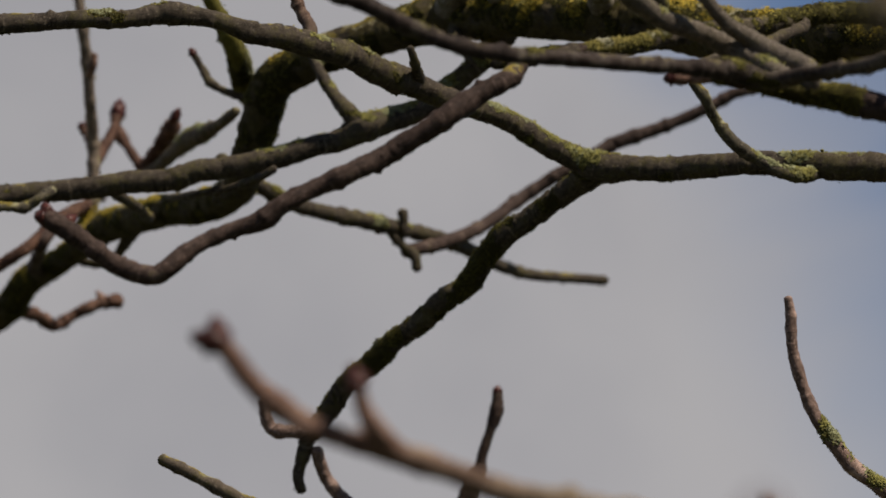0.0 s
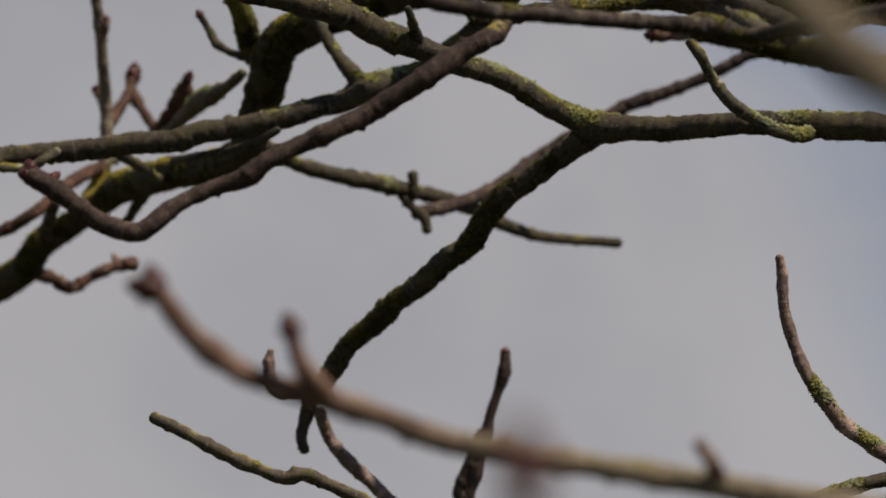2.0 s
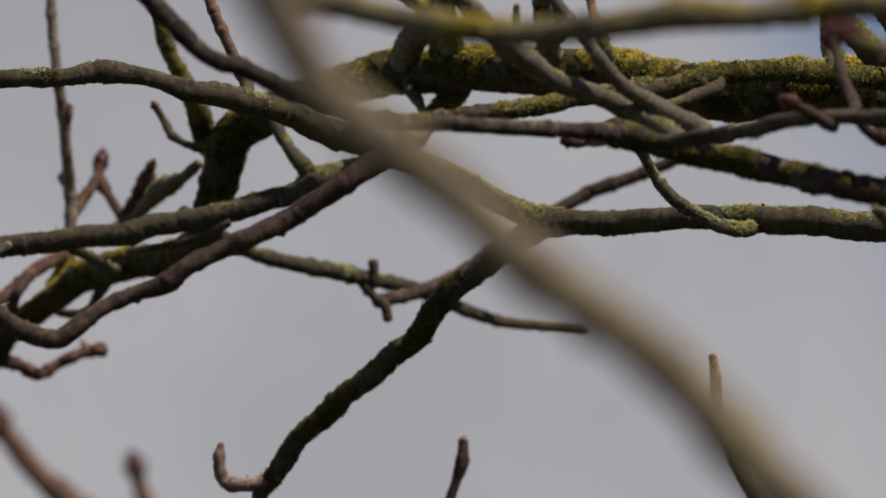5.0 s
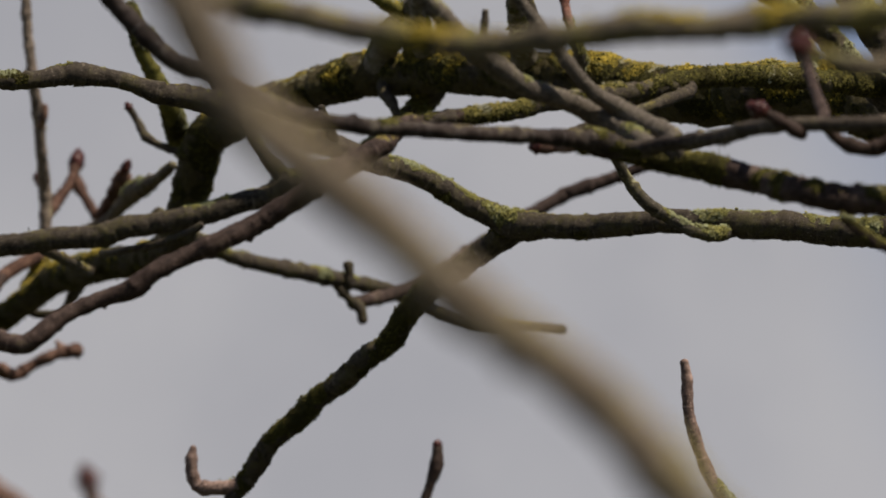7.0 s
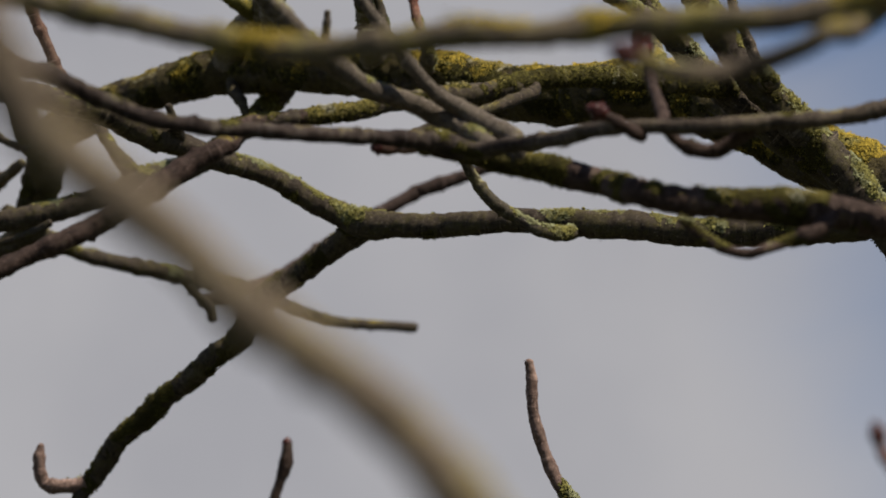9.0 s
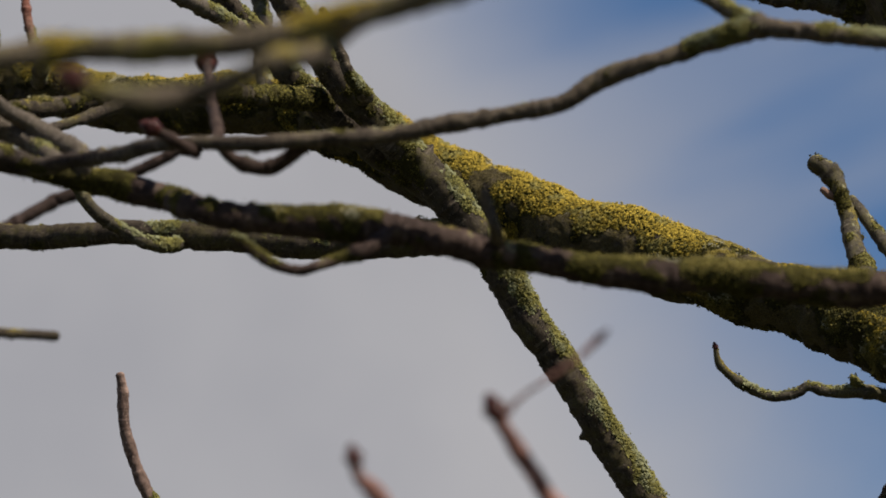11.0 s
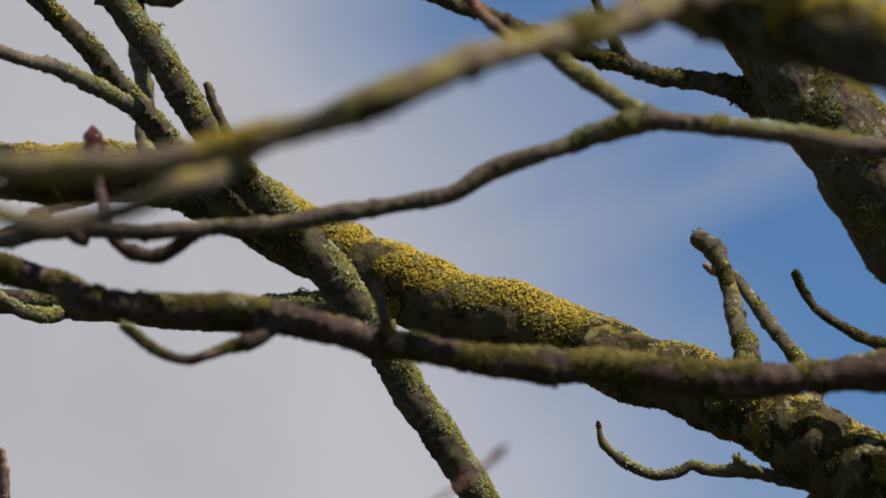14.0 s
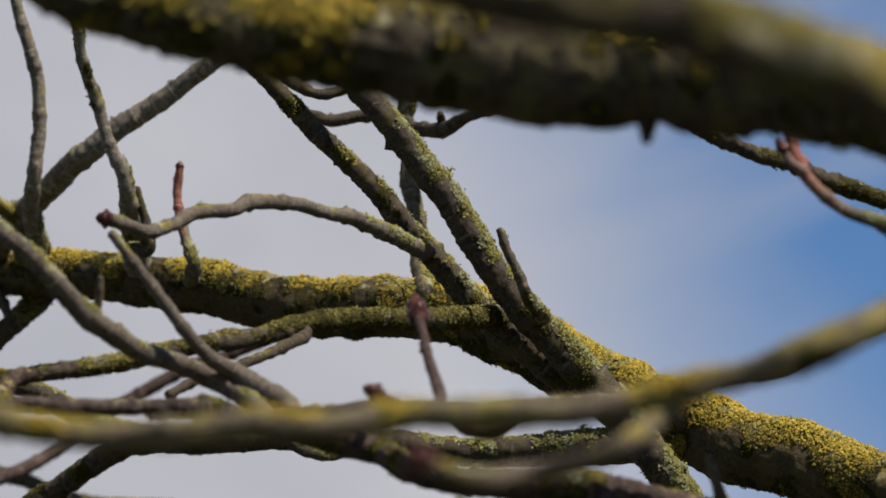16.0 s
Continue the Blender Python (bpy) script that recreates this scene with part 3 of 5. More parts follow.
a5b = bough("branch", A5B, BRANCH, step=0.0026, seg=20, rough=0.14, lichen=0.06, moss=0.32, nodes_every=0.06, node_size=0.08, seed=16)
A5C = [(-0.161, 4.636, 2.921, 0.0038), (-0.180, 4.639, 2.911, 0.0038), (-0.204, 4.650, 2.906, 0.0038), (-0.235, 4.681, 2.909, 0.0038), (-0.267, 4.769, 2.929, 0.0039)]
a5c = bough("twig", A5C, BRANCH, step=0.0024, seg=14, rough=0.16, nodes_every=0.03, seed=17)
A5D = [(-0.452, 4.625, 2.883, 0.0036), (-0.421, 4.636, 2.884, 0.0042), (-0.397, 4.645, 2.886, 0.0048), (-0.384, 4.643, 2.894, 0.0046), (-0.373, 4.651, 2.904, 0.0044), (-0.375, 4.661, 2.906, 0.0044)]
a5d = bough("twig", A5D, CRUSTED, step=0.0022, seg=16, rough=0.25, lichen=0.35, nodes_every=0.02, node_size=0.3, top=0.4, seed=18)
A5E = [(-0.316, 4.671, 2.908, 0.0049), (-0.303, 4.770, 2.923, 0.0050), (-0.297, 4.918, 2.951, 0.0051), (-0.309, 5.046, 2.987, 0.0051)]
a5e = bough("twig", A5E, BRANCH, step=0.0024, seg=14, rough=0.16, nodes_every=0.03, seed=19)
A6 = [(-0.295, 3.645, 2.600, 0.0078), (-0.284, 3.647, 2.594, 0.0082), (-0.272, 3.649, 2.586, 0.0074), (-0.257, 3.652, 2.575, 0.0070), (-0.238, 3.655, 2.564, 0.0076), (-0.217, 3.656, 2.559, 0.0070), (-0.205, 3.655, 2.565, 0.0076), (-0.188, 3.661, 2.581, 0.0065), (-0.163, 3.667, 2.596, 0.0060), (-0.135, 3.665, 2.605, 0.0076), (-0.120, 3.662, 2.616, 0.0070), (-0.095, 3.668, 2.631, 0.0071), (-0.070, 3.665, 2.642, 0.0076), (-0.044, 3.672, 2.657, 0.0082), (-0.019, 3.668, 2.671, 0.0082), (0.003, 3.664, 2.686, 0.0087), (0.024, 3.670, 2.703, 0.0082), (0.050, 3.676, 2.718, 0.0077), (0.057, 3.693, 2.732, 0.0071), (0.065, 3.710, 2.746, 0.0065), (0.107, 3.727, 2.757, 0.0065)]
a6 = bough("branch", A6, REDDISH, step=0.0026, seg=16, rough=0.13, nodes_every=0.03, node_size=0.16, seed=20)
A6R = [(0.040, 3.701, 2.739, 0.0055), (0.065, 3.710, 2.746, 0.0058), (0.107, 3.727, 2.757, 0.0062), (0.141, 3.746, 2.766, 0.0066), (0.176, 3.773, 2.782, 0.0070), (0.211, 3.790, 2.793, 0.0074), (0.242, 3.819, 2.804, 0.0076), (0.269, 3.836, 2.816, 0.0078), (0.300, 3.864, 2.830, 0.0078), (0.342, 3.894, 2.840, 0.0078), (0.384, 3.950, 2.854, 0.0080), (0.420, 4.020, 2.873, 0.0085), (0.450, 4.083, 2.889, 0.0095)]
# moss thickens towards the base, where it doubles as that half's shade
a6r = bough("branch", A6R, BRANCH, step=0.0026, seg=22, rough=0.2, lichen=-0.45, moss=0.9, nodes_every=0.06, node_size=0.1, spots=((1.5, 6.8, 0.85),), tufts=((6.8, 12, 0.4),), crust=OLIVE, grain=1.2, seed=21)
F8 = [(0.180, 3.733, 2.738, 0.0039), (0.202, 3.749, 2.754, 0.0039), (0.237, 3.775, 2.773, 0.0040), (0.263, 3.801, 2.790, 0.0044), (0.286, 3.837, 2.811, 0.0049), (0.284, 3.850, 2.821, 0.0049)]
f8 = bough("twig", F8, BRANCH, step=0.0024, seg=14, rough=0.16, nodes_every=0.03, seed=22)
A7 = [(-0.152, 3.330, 2.772, 0.0063), (-0.130, 3.340, 2.734, 0.0067), (-0.085, 3.353, 2.688, 0.0063), (-0.057, 3.365, 2.681, 0.0063), (-0.033, 3.378, 2.671, 0.0063), (-0.013, 3.390, 2.665, 0.0063), (0.006, 3.392, 2.658, 0.0059), (0.034, 3.403, 2.655, 0.0056), (0.070, 3.423, 2.658, 0.0056), (0.111, 3.443, 2.661, 0.0056), (0.148, 3.472, 2.667, 0.0057), (0.182, 3.501, 2.674, 0.0061), (0.212, 3.521, 2.677, 0.0082), (0.236, 3.523, 2.670, 0.0066), (0.262, 3.493, 2.666, 0.0057), (0.293, 3.444, 2.656, 0.0052), (0.315, 3.395, 2.648, 0.0055), (0.338, 3.365, 2.642, 0.0051), (0.376, 3.346, 2.637, 0.0051)]
A7 += [(0.397, 3.336, 2.634, 0.0055), (0.436, 3.335, 2.637, 0.0055), (0.482, 3.334, 2.640, 0.0058), (0.525, 3.333, 2.647, 0.0066), (0.560, 3.331, 2.653, 0.0058), (0.602, 3.319, 2.659, 0.0062), (0.629, 3.315, 2.674, 0.0070), (0.663, 3.302, 2.683, 0.0062), (0.691, 3.300, 2.692, 0.0062), (0.721, 3.287, 2.700, 0.0077), (0.742, 3.287, 2.703, 0.0073), (0.765, 3.282, 2.700, 0.0066), (0.799, 3.278, 2.695, 0.0065), (0.834, 3.279, 2.692, 0.0069), (0.864, 3.271, 2.683, 0.0073), (0.906, 3.272, 2.679, 0.0077), (0.955, 3.264, 2.670, 0.0084), (1.200, 3.548, 2.654, 0.0120), (1.320, 3.964, 2.455, 0.0200)]
a7 = bough("branch", A7, SHADED, step=0.0026, seg=20, rough=0.18, lichen=-0.35, moss=0.15, nodes_every=0.05, node_size=0.13, grain=1.0, top=0.7, spots=((19.5, 22.0, 0.12), (23.0, 26.5, 0.35), (27.0, 29.6, 0.95), (30.2, 35.5, 0.7)), seed=23)
A7B = [(0.604, 3.303, 2.834, 0.0039), (0.609, 3.307, 2.819, 0.0043), (0.613, 3.307, 2.802, 0.0051), (0.625, 3.306, 2.784, 0.0043), (0.644, 3.301, 2.766, 0.0043), (0.668, 3.293, 2.754, 0.0050), (0.681, 3.292, 2.742, 0.0058), (0.704, 3.291, 2.726, 0.0054), (0.723, 3.289, 2.713, 0.0062), (0.738, 3.286, 2.705, 0.0077)]
a7b = bough("twig", A7B, BLUSH, step=0.0024, seg=16, rough=0.13, lichen=-0.4, nodes_every=0.03, spots=((4.2, 9, 1.15),), seed=24)
A7C = [(0.603, 3.300, 2.808, 0.0027), (0.607, 3.302, 2.801, 0.0031), (0.615, 3.303, 2.795, 0.0039), (0.616, 3.307, 2.797, 0.0039)]
a7c = bough("twig", A7C, ROSY, step=0.0022, seg=14, rough=0.13, nodes_every=0.018, seed=25)
A7D = [(0.371, 3.358, 2.6360, 0.0036), (0.379, 3.360, 2.6295, 0.0045), (0.387, 3.360, 2.6260, 0.0050), (0.397, 3.360, 2.6240, 0.0052), (0.408, 3.358, 2.6255, 0.0054), (0.418, 3.352, 2.6305, 0.0056), (0.426, 3.345, 2.6365, 0.0058), (0.436, 3.336, 2.6380, 0.0058)]
a7d = bough("twig", A7D, REDDISH, step=0.0022, seg=16, rough=0.2, moss=0.2, nodes_every=0.03, node_size=0.2, seed=97)
A8 = [(0.036, 3.465, 2.808, 0.0061), (0.056, 3.468, 2.797, 0.0065), (0.076, 3.472, 2.783, 0.0069), (0.094, 3.486, 2.768, 0.0074), (0.112, 3.501, 2.751, 0.0078), (0.128, 3.515, 2.739, 0.0082), (0.144, 3.532, 2.733, 0.0079), (0.160, 3.549, 2.727, 0.0075), (0.189, 3.571, 2.722, 0.0075), (0.214, 3.584, 2.714, 0.0075), (0.238, 3.568, 2.695, 0.0075), (0.250, 3.542, 2.678, 0.0066), (0.248, 3.544, 2.672, 0.0065)]
a8 = bough("branch", A8, ASHEN, step=0.0026, seg=18, rough=0.14, lichen=-0.1, nodes_every=0.05, node_size=0.13, seed=26)
A8B = [(0.139, 3.527, 2.809, 0.0037), (0.156, 3.533, 2.787, 0.0042), (0.168, 3.537, 2.772, 0.0044), (0.181, 3.541, 2.756, 0.0047), (0.193, 3.546, 2.741, 0.0050), (0.210, 3.560, 2.725, 0.0058), (0.230, 3.573, 2.716, 0.0071), (0.251, 3.566, 2.702, 0.0083), (0.269, 3.540, 2.683, 0.0074), (0.267, 3.545, 2.668, 0.0074)]
a8b = bough("twig", A8B, ASHEN, step=0.0024, seg=16, rough=0.12, nodes_every=0.04, seed=27)
A8C = [(0.131, 3.505, 2.770, 0.0024), (0.130, 3.510, 2.758, 0.0030), (0.128, 3.515, 2.746, 0.0036), (0.129, 3.515, 2.739, 0.0045)]
a8c = bough("twig", A8C, TAN, step=0.0022, seg=14, rough=0.15, nodes_every=0.02, seed=98)
H = [(0.205, 3.541, 2.679, 0.0062), (0.213, 3.541, 2.679, 0.0083), (0.234, 3.543, 2.675, 0.0070), (0.255, 3.544, 2.670, 0.0074), (0.279, 3.545, 2.666, 0.0091), (0.307, 3.527, 2.654, 0.0103), (0.335, 3.510, 2.642, 0.0090), (0.338, 3.485, 2.634, 0.0090), (0.341, 3.460, 2.626, 0.0090), (0.344, 3.436, 2.618, 0.0090), (0.347, 3.411, 2.610, 0.0090), (0.350, 3.386, 2.602, 0.0091), (0.381, 3.378, 2.593, 0.0102), (0.420, 3.379, 2.590, 0.0106), (0.459, 3.379, 2.588, 0.0126)]
H += [(0.498, 3.381, 2.583, 0.0114), (0.538, 3.383, 2.575, 0.0102), (0.553, 3.384, 2.571, 0.0110), (0.577, 3.385, 2.567, 0.0098), (0.616, 3.387, 2.561, 0.0102), (0.675, 3.389, 2.554, 0.0122), (0.715, 3.388, 2.555, 0.0106), (0.774, 3.390, 2.548, 0.0122), (0.814, 3.391, 2.545, 0.0134), (0.837, 3.390, 2.547, 0.0114), (0.865, 3.390, 2.550, 0.0106), (0.920, 3.389, 2.553, 0.0145), (0.974, 3.398, 2.556, 0.0158), (1.200, 3.676, 2.564, 0.0180), (1.360, 4.013, 2.386, 0.0240)]
h = bough("branch", H, REDDISH, step=0.0028, seg=22, rough=0.17, lichen=-0.4, moss=0.75, nodes_every=0.08, node_size=0.1, crust=OLIVE, grain=1.0, spots=((11.7, 13, 0.50), (13.8, 15, 0.60), (16, 17.2, 0.55), (19.6, 21.7, 0.65), (22.2, 23.4, 0.55), (23.9, 27, 0.75)), seed=28)
H2 = [(0.380, 3.353, 2.572, 0.0033), (0.391, 3.355, 2.564, 0.0037), (0.407, 3.357, 2.554, 0.0037), (0.424, 3.359, 2.550, 0.0037), (0.436, 3.358, 2.553, 0.0037), (0.455, 3.366, 2.562, 0.0048), (0.471, 3.364, 2.567, 0.0059), (0.482, 3.372, 2.578, 0.0067), (0.482, 3.380, 2.585, 0.0067)]
h2 = bough("branch", H2, REDDISH, step=0.0024, seg=16, rough=0.15, lichen=-0.35, moss=0.3, nodes_every=0.05, seed=29)
H3 = [(0.552, 3.354, 2.605, 0.0027), (0.555, 3.357, 2.595, 0.0035), (0.559, 3.360, 2.581, 0.0043), (0.564, 3.383, 2.575, 0.0051), (0.563, 3.384, 2.569, 0.0051)]
h3 = bough("twig", H3, TAN, step=0.0022, seg=14, rough=0.13, nodes_every=0.018, seed=30)
H4 = [(0.170, 3.561, 2.684, 0.0046), (0.185, 3.561, 2.684, 0.0042), (0.207, 3.541, 2.680, 0.0050)]
h4 = bough("twig", H4, TWIG, step=0.0022, seg=14, rough=0.13, nodes_every=0.018, seed=31)
A9 = [(-0.038, 5.120, 2.969, 0.0071), (0.010, 5.165, 2.994, 0.0072), (0.052, 5.208, 3.027, 0.0072), (0.083, 5.250, 3.063, 0.0073), (0.132, 5.252, 3.095, 0.0073), (0.181, 5.264, 3.126, 0.0073), (0.193, 5.263, 3.131, 0.0079), (0.249, 5.268, 3.153, 0.0067), (0.292, 5.263, 3.171, 0.0067), (0.316, 5.259, 3.184, 0.0061), (0.338, 5.258, 3.187, 0.0043)]
a9 = bough("twig", A9, REDDISH, step=0.0024, seg=16, rough=0.13, nodes_every=0.03, node_size=0.16, seed=32)
A10 = [(-0.221, 4.855, 2.992, 0.0079), (-0.190, 4.909, 2.984, 0.0080), (-0.159, 4.962, 2.980, 0.0075), (-0.117, 5.033, 2.986, 0.0082), (-0.072, 5.074, 2.988, 0.0088), (-0.038, 5.114, 2.991, 0.0077), (-0.004, 5.165, 2.996, 0.0078), (0.025, 5.216, 2.998, 0.0078), (0.054, 5.268, 2.996, 0.0067), (0.090, 5.339, 3.003, 0.0062), (0.132, 5.398, 3.014, 0.0056), (0.179, 5.438, 3.021, 0.0056)]
a10 = bough("branch", A10, BRANCH, step=0.0026, seg=18, rough=0.14, lichen=-0.4, moss=0.1, nodes_every=0.05, spots=((3.6, 5, 0.7),), seed=33)
A10B = [(-0.042, 5.090, 3.003, 0.0059), (-0.041, 5.093, 2.991, 0.0047), (-0.041, 5.096, 2.981, 0.0047), (-0.044, 5.107, 2.990, 0.0047)]
a10b = bough("twig", A10B, BRANCH, step=0.0024, seg=14, rough=0.16, nodes_every=0.03, seed=34)
A10C = [(-0.027, 5.105, 2.947, 0.0053), (-0.030, 5.102, 2.960, 0.0053), (-0.043, 5.099, 2.971, 0.0047), (-0.054, 5.096, 2.983, 0.0053)]
a10c = bough("twig", A10C, BRANCH, step=0.0024, seg=14, rough=0.16, nodes_every=0.03, seed=35)
A12 = [(-0.239, 4.707, 3.159, 0.0072), (-0.229, 4.717, 3.122, 0.0077), (-0.217, 4.734, 3.098, 0.0083), (-0.206, 4.749, 3.080, 0.0100), (-0.199, 4.784, 3.064, 0.0112), (-0.193, 4.809, 3.049, 0.0123), (-0.174, 4.779, 3.031, 0.0123)]
a12 = bough("branch", A12, MOSSY, step=0.0026, seg=18, rough=0.17, lichen=0.6, moss=0.75, top=0.7, seed=36)
A12B = [(-0.248, 4.818, 3.091, 0.0034), (-0.240, 4.822, 3.078, 0.0039), (-0.231, 4.816, 3.062, 0.0045), (-0.215, 4.809, 3.050, 0.0039), (-0.195, 4.800, 3.042, 0.0050)]
a12b = bough("twig", A12B, BRANCH, step=0.0024, seg=14, rough=0.16, nodes_every=0.03, seed=37)
A13 = [(-0.394, 5.152, 3.313, 0.0054), (-0.390, 5.165, 3.266, 0.0054), (-0.385, 5.176, 3.225, 0.0060), (-0.381, 5.195, 3.193, 0.0061), (-0.379, 5.214, 3.161, 0.0061), (-0.377, 5.244, 3.126, 0.0067), (-0.377, 5.253, 3.090, 0.0067), (-0.381, 5.263, 3.055, 0.0067), (-0.394, 5.251, 3.020, 0.0073), (-0.386, 5.184, 2.991, 0.0073)]
a13 = bough("twig", A13, FAWN, step=0.0024, seg=16, rough=0.13, lichen=-0.5, nodes_every=0.03, node_size=0.2, crust=GOLD, spots=((6.8, 9.5, 1.7),), seed=38)
A13F = [(-0.373, 5.182, 3.203, 0.0036), (-0.374, 5.184, 3.193, 0.0036), (-0.380, 5.197, 3.186, 0.0048)]
a13f = bough("twig", A13F, TWIG, step=0.0022, seg=14, rough=0.13, nodes_every=0.018, seed=39)
A13A = [(-0.364, 5.429, 3.208, 0.0048), (-0.368, 5.396, 3.176, 0.0044), (-0.373, 5.360, 3.154, 0.0048), (-0.377, 5.288, 3.116, 0.0055), (-0.377, 5.249, 3.105, 0.0055)]
a13a = bough("twig", A13A, RUSTY, step=0.0018, seg=16, rough=0.22, nodes_every=0.016, node_size=0.45, seed=40)
A13B = [(-0.394, 5.327, 3.164, 0.0043), (-0.386, 5.301, 3.144, 0.0037), (-0.378, 5.267, 3.116, 0.0043), (-0.377, 5.248, 3.111, 0.0043)]
a13b = bough("twig", A13B, RUSTY, step=0.0018, seg=16, rough=0.22, nodes_every=0.016, node_size=0.4, seed=41)
A13C = [(-0.364, 5.433, 3.192, 0.0075), (-0.352, 5.398, 3.167, 0.0052), (-0.341, 5.383, 3.147, 0.0054), (-0.329, 5.367, 3.128, 0.0060)]
a13c = bough("twig", A13C, RUSTY, step=0.0018, seg=16, rough=0.22, nodes_every=0.02, node_size=0.3, seed=42)
A13D = [(-0.288, 5.199, 3.137, 0.0046), (-0.293, 5.222, 3.129, 0.0082), (-0.308, 5.284, 3.130, 0.0062), (-0.329, 5.367, 3.129, 0.0062)]
a13d = bough("twig", A13D, RUSTY, step=0.0018, seg=16, rough=0.22, nodes_every=0.016, node_size=0.45, seed=43)
A13E = [(-0.206, 4.842, 3.039, 0.0048), (-0.227, 4.894, 3.040, 0.0058), (-0.255, 4.993, 3.057, 0.0096), (-0.283, 5.141, 3.084, 0.0070), (-0.314, 5.291, 3.106, 0.0062), (-0.352, 5.342, 3.106, 0.0058), (-0.377, 5.298, 3.077, 0.0058), (-0.380, 5.260, 3.067, 0.0060)]
a13e = bough("branch", A13E, TAN, step=0.0022, seg=18, rough=0.2, lichen=-0.4, nodes_every=0.03, node_size=0.15, spots=((1.3, 2.8, 1.3),), seed=44)
A14 = [(-0.366, 5.511, 3.016, 0.0088), (-0.383, 5.502, 3.012, 0.0062), (-0.396, 5.494, 3.004, 0.0068), (-0.414, 5.496, 2.996, 0.0060), (-0.433, 5.480, 2.980, 0.0066), (-0.449, 5.428, 2.978, 0.0066), (-0.467, 5.378, 2.972, 0.0074)]
a14 = bough("twig", A14, RUSTY, step=0.002, seg=16, rough=0.2, nodes_every=0.025, node_size=0.3, seed=45)
A14D = [(-0.388, 5.499, 3.024, 0.0020), (-0.384, 5.500, 3.018, 0.0046), (-0.380, 5.502, 3.011, 0.0068)]
a14d = bough("twig", A14D, TWIG, step=0.0022, seg=14, rough=0.13, nodes_every=0.018, seed=46)
A14B = [(-0.511, 5.128, 2.938, 0.0065), (-0.464, 5.124, 2.956, 0.0065), (-0.437, 5.119, 2.972, 0.0065), (-0.420, 5.163, 3.003, 0.0060), (-0.406, 5.207, 3.030, 0.0072), (-0.386, 5.252, 3.055, 0.0067), (-0.381, 5.262, 3.058, 0.0060)]
a14b = bough("twig", A14B, RUSTY, step=0.0022, seg=16, rough=0.18, nodes_every=0.03, node_size=0.2, seed=47)
A14C = [(-0.410, 5.142, 3.003, 0.0059), (-0.419, 5.118, 2.975, 0.0059), (-0.436, 5.221, 2.978, 0.0066), (-0.429, 5.273, 2.989, 0.0066)]
a14c = bough("twig", A14C, REDDISH, step=0.0024, seg=16, rough=0.13, nodes_every=0.03, node_size=0.16, seed=48)
A19 = [(-0.405, 5.267, 3.002, 0.0043), (-0.374, 5.239, 2.988, 0.0048), (-0.352, 5.219, 2.986, 0.0048), (-0.338, 5.167, 2.988, 0.0054), (-0.320, 5.095, 2.987, 0.0065)]
a19 = bough("branch", A19, BRANCH, step=0.0024, seg=14, rough=0.16, nodes_every=0.03, seed=49)
A15 = [(0.285, 4.048, 2.642, 0.0037), (0.287, 4.052, 2.628, 0.0042), (0.289, 4.059, 2.601, 0.0047), (0.298, 4.068, 2.569, 0.0051), (0.309, 4.074, 2.546, 0.0051), (0.323, 4.079, 2.527, 0.0056), (0.336, 4.084, 2.510, 0.0065), (0.356, 4.088, 2.495, 0.0061), (0.383, 4.092, 2.479, 0.0065), (0.416, 4.097, 2.461, 0.0075), (0.474, 4.120, 2.451, 0.0084), (0.750, 4.114, 2.475, 0.0090), (1.100, 4.086, 2.384, 0.0140), (1.440, 4.059, 2.294, 0.0200)]
a15 = bough("twig", A15, ROSY, step=0.0022, seg=14, rough=0.13, lichen=-0.4, nodes_every=0.02, spots=((3.4, 12, 0.85),), seed=50)
A15B = [(0.303, 4.072, 2.439, 0.0051), (0.336, 4.078, 2.452, 0.0060), (0.364, 4.086, 2.461, 0.0060), (0.398, 4.095, 2.467, 0.0061)]
a15b = bough("branch", A15B, BRANCH, step=0.0026, seg=20, rough=0.14, lichen=0.06, moss=0.32, nodes_every=0.06, node_size=0.08, seed=51)
A16 = [(0.055, 4.983, 2.784, 0.0051), (0.054, 4.988, 2.767, 0.0063), (0.047, 4.994, 2.745, 0.0051), (0.040, 5.000, 2.723, 0.0051), (0.037, 5.004, 2.707, 0.0069), (0.029, 5.008, 2.693, 0.0074), (0.025, 5.014, 2.668, 0.0074), (0.012, 5.026, 2.624, 0.0069), (0.020, 5.030, 2.560, 0.0072), (0.250, 4.860, 2.420, 0.0090), (0.800, 4.500, 2.280, 0.0130), (1.500, 4.090, 2.200, 0.0200)]
a16 = bough("twig", A16, REDDISH, step=0.0022, seg=14, rough=0.13, nodes_every=0.02, seed=52)
A16B = [(0.031, 5.004, 2.709, 0.0046), (0.027, 5.006, 2.698, 0.0051), (0.019, 5.012, 2.676, 0.0069), (0.008, 5.020, 2.648, 0.0069), (0.019, 5.020, 2.646, 0.0064)]
a16b = bough("twig", A16B, REDDISH, step=0.0022, seg=14, rough=0.13, nodes_every=0.02, seed=53)
A17 = [(-0.228, 4.024, 2.501, 0.0051), (-0.205, 4.027, 2.490, 0.0046), (-0.168, 4.032, 2.471, 0.0055), (-0.145, 4.035, 2.461, 0.0051), (-0.122, 4.037, 2.453, 0.0051), (-0.106, 4.036, 2.456, 0.0055), (-0.090, 4.047, 2.452, 0.0051), (-0.067, 4.060, 2.444, 0.0051), (-0.012, 4.085, 2.426, 0.0051), (0.150, 4.100, 2.400, 0.0065), (0.700, 4.090, 2.330, 0.0110), (1.500, 4.080, 2.200, 0.0200)]
a17 = bough("twig", A17, TAN, step=0.0022, seg=14, rough=0.13, nodes_every=0.02, seed=54)
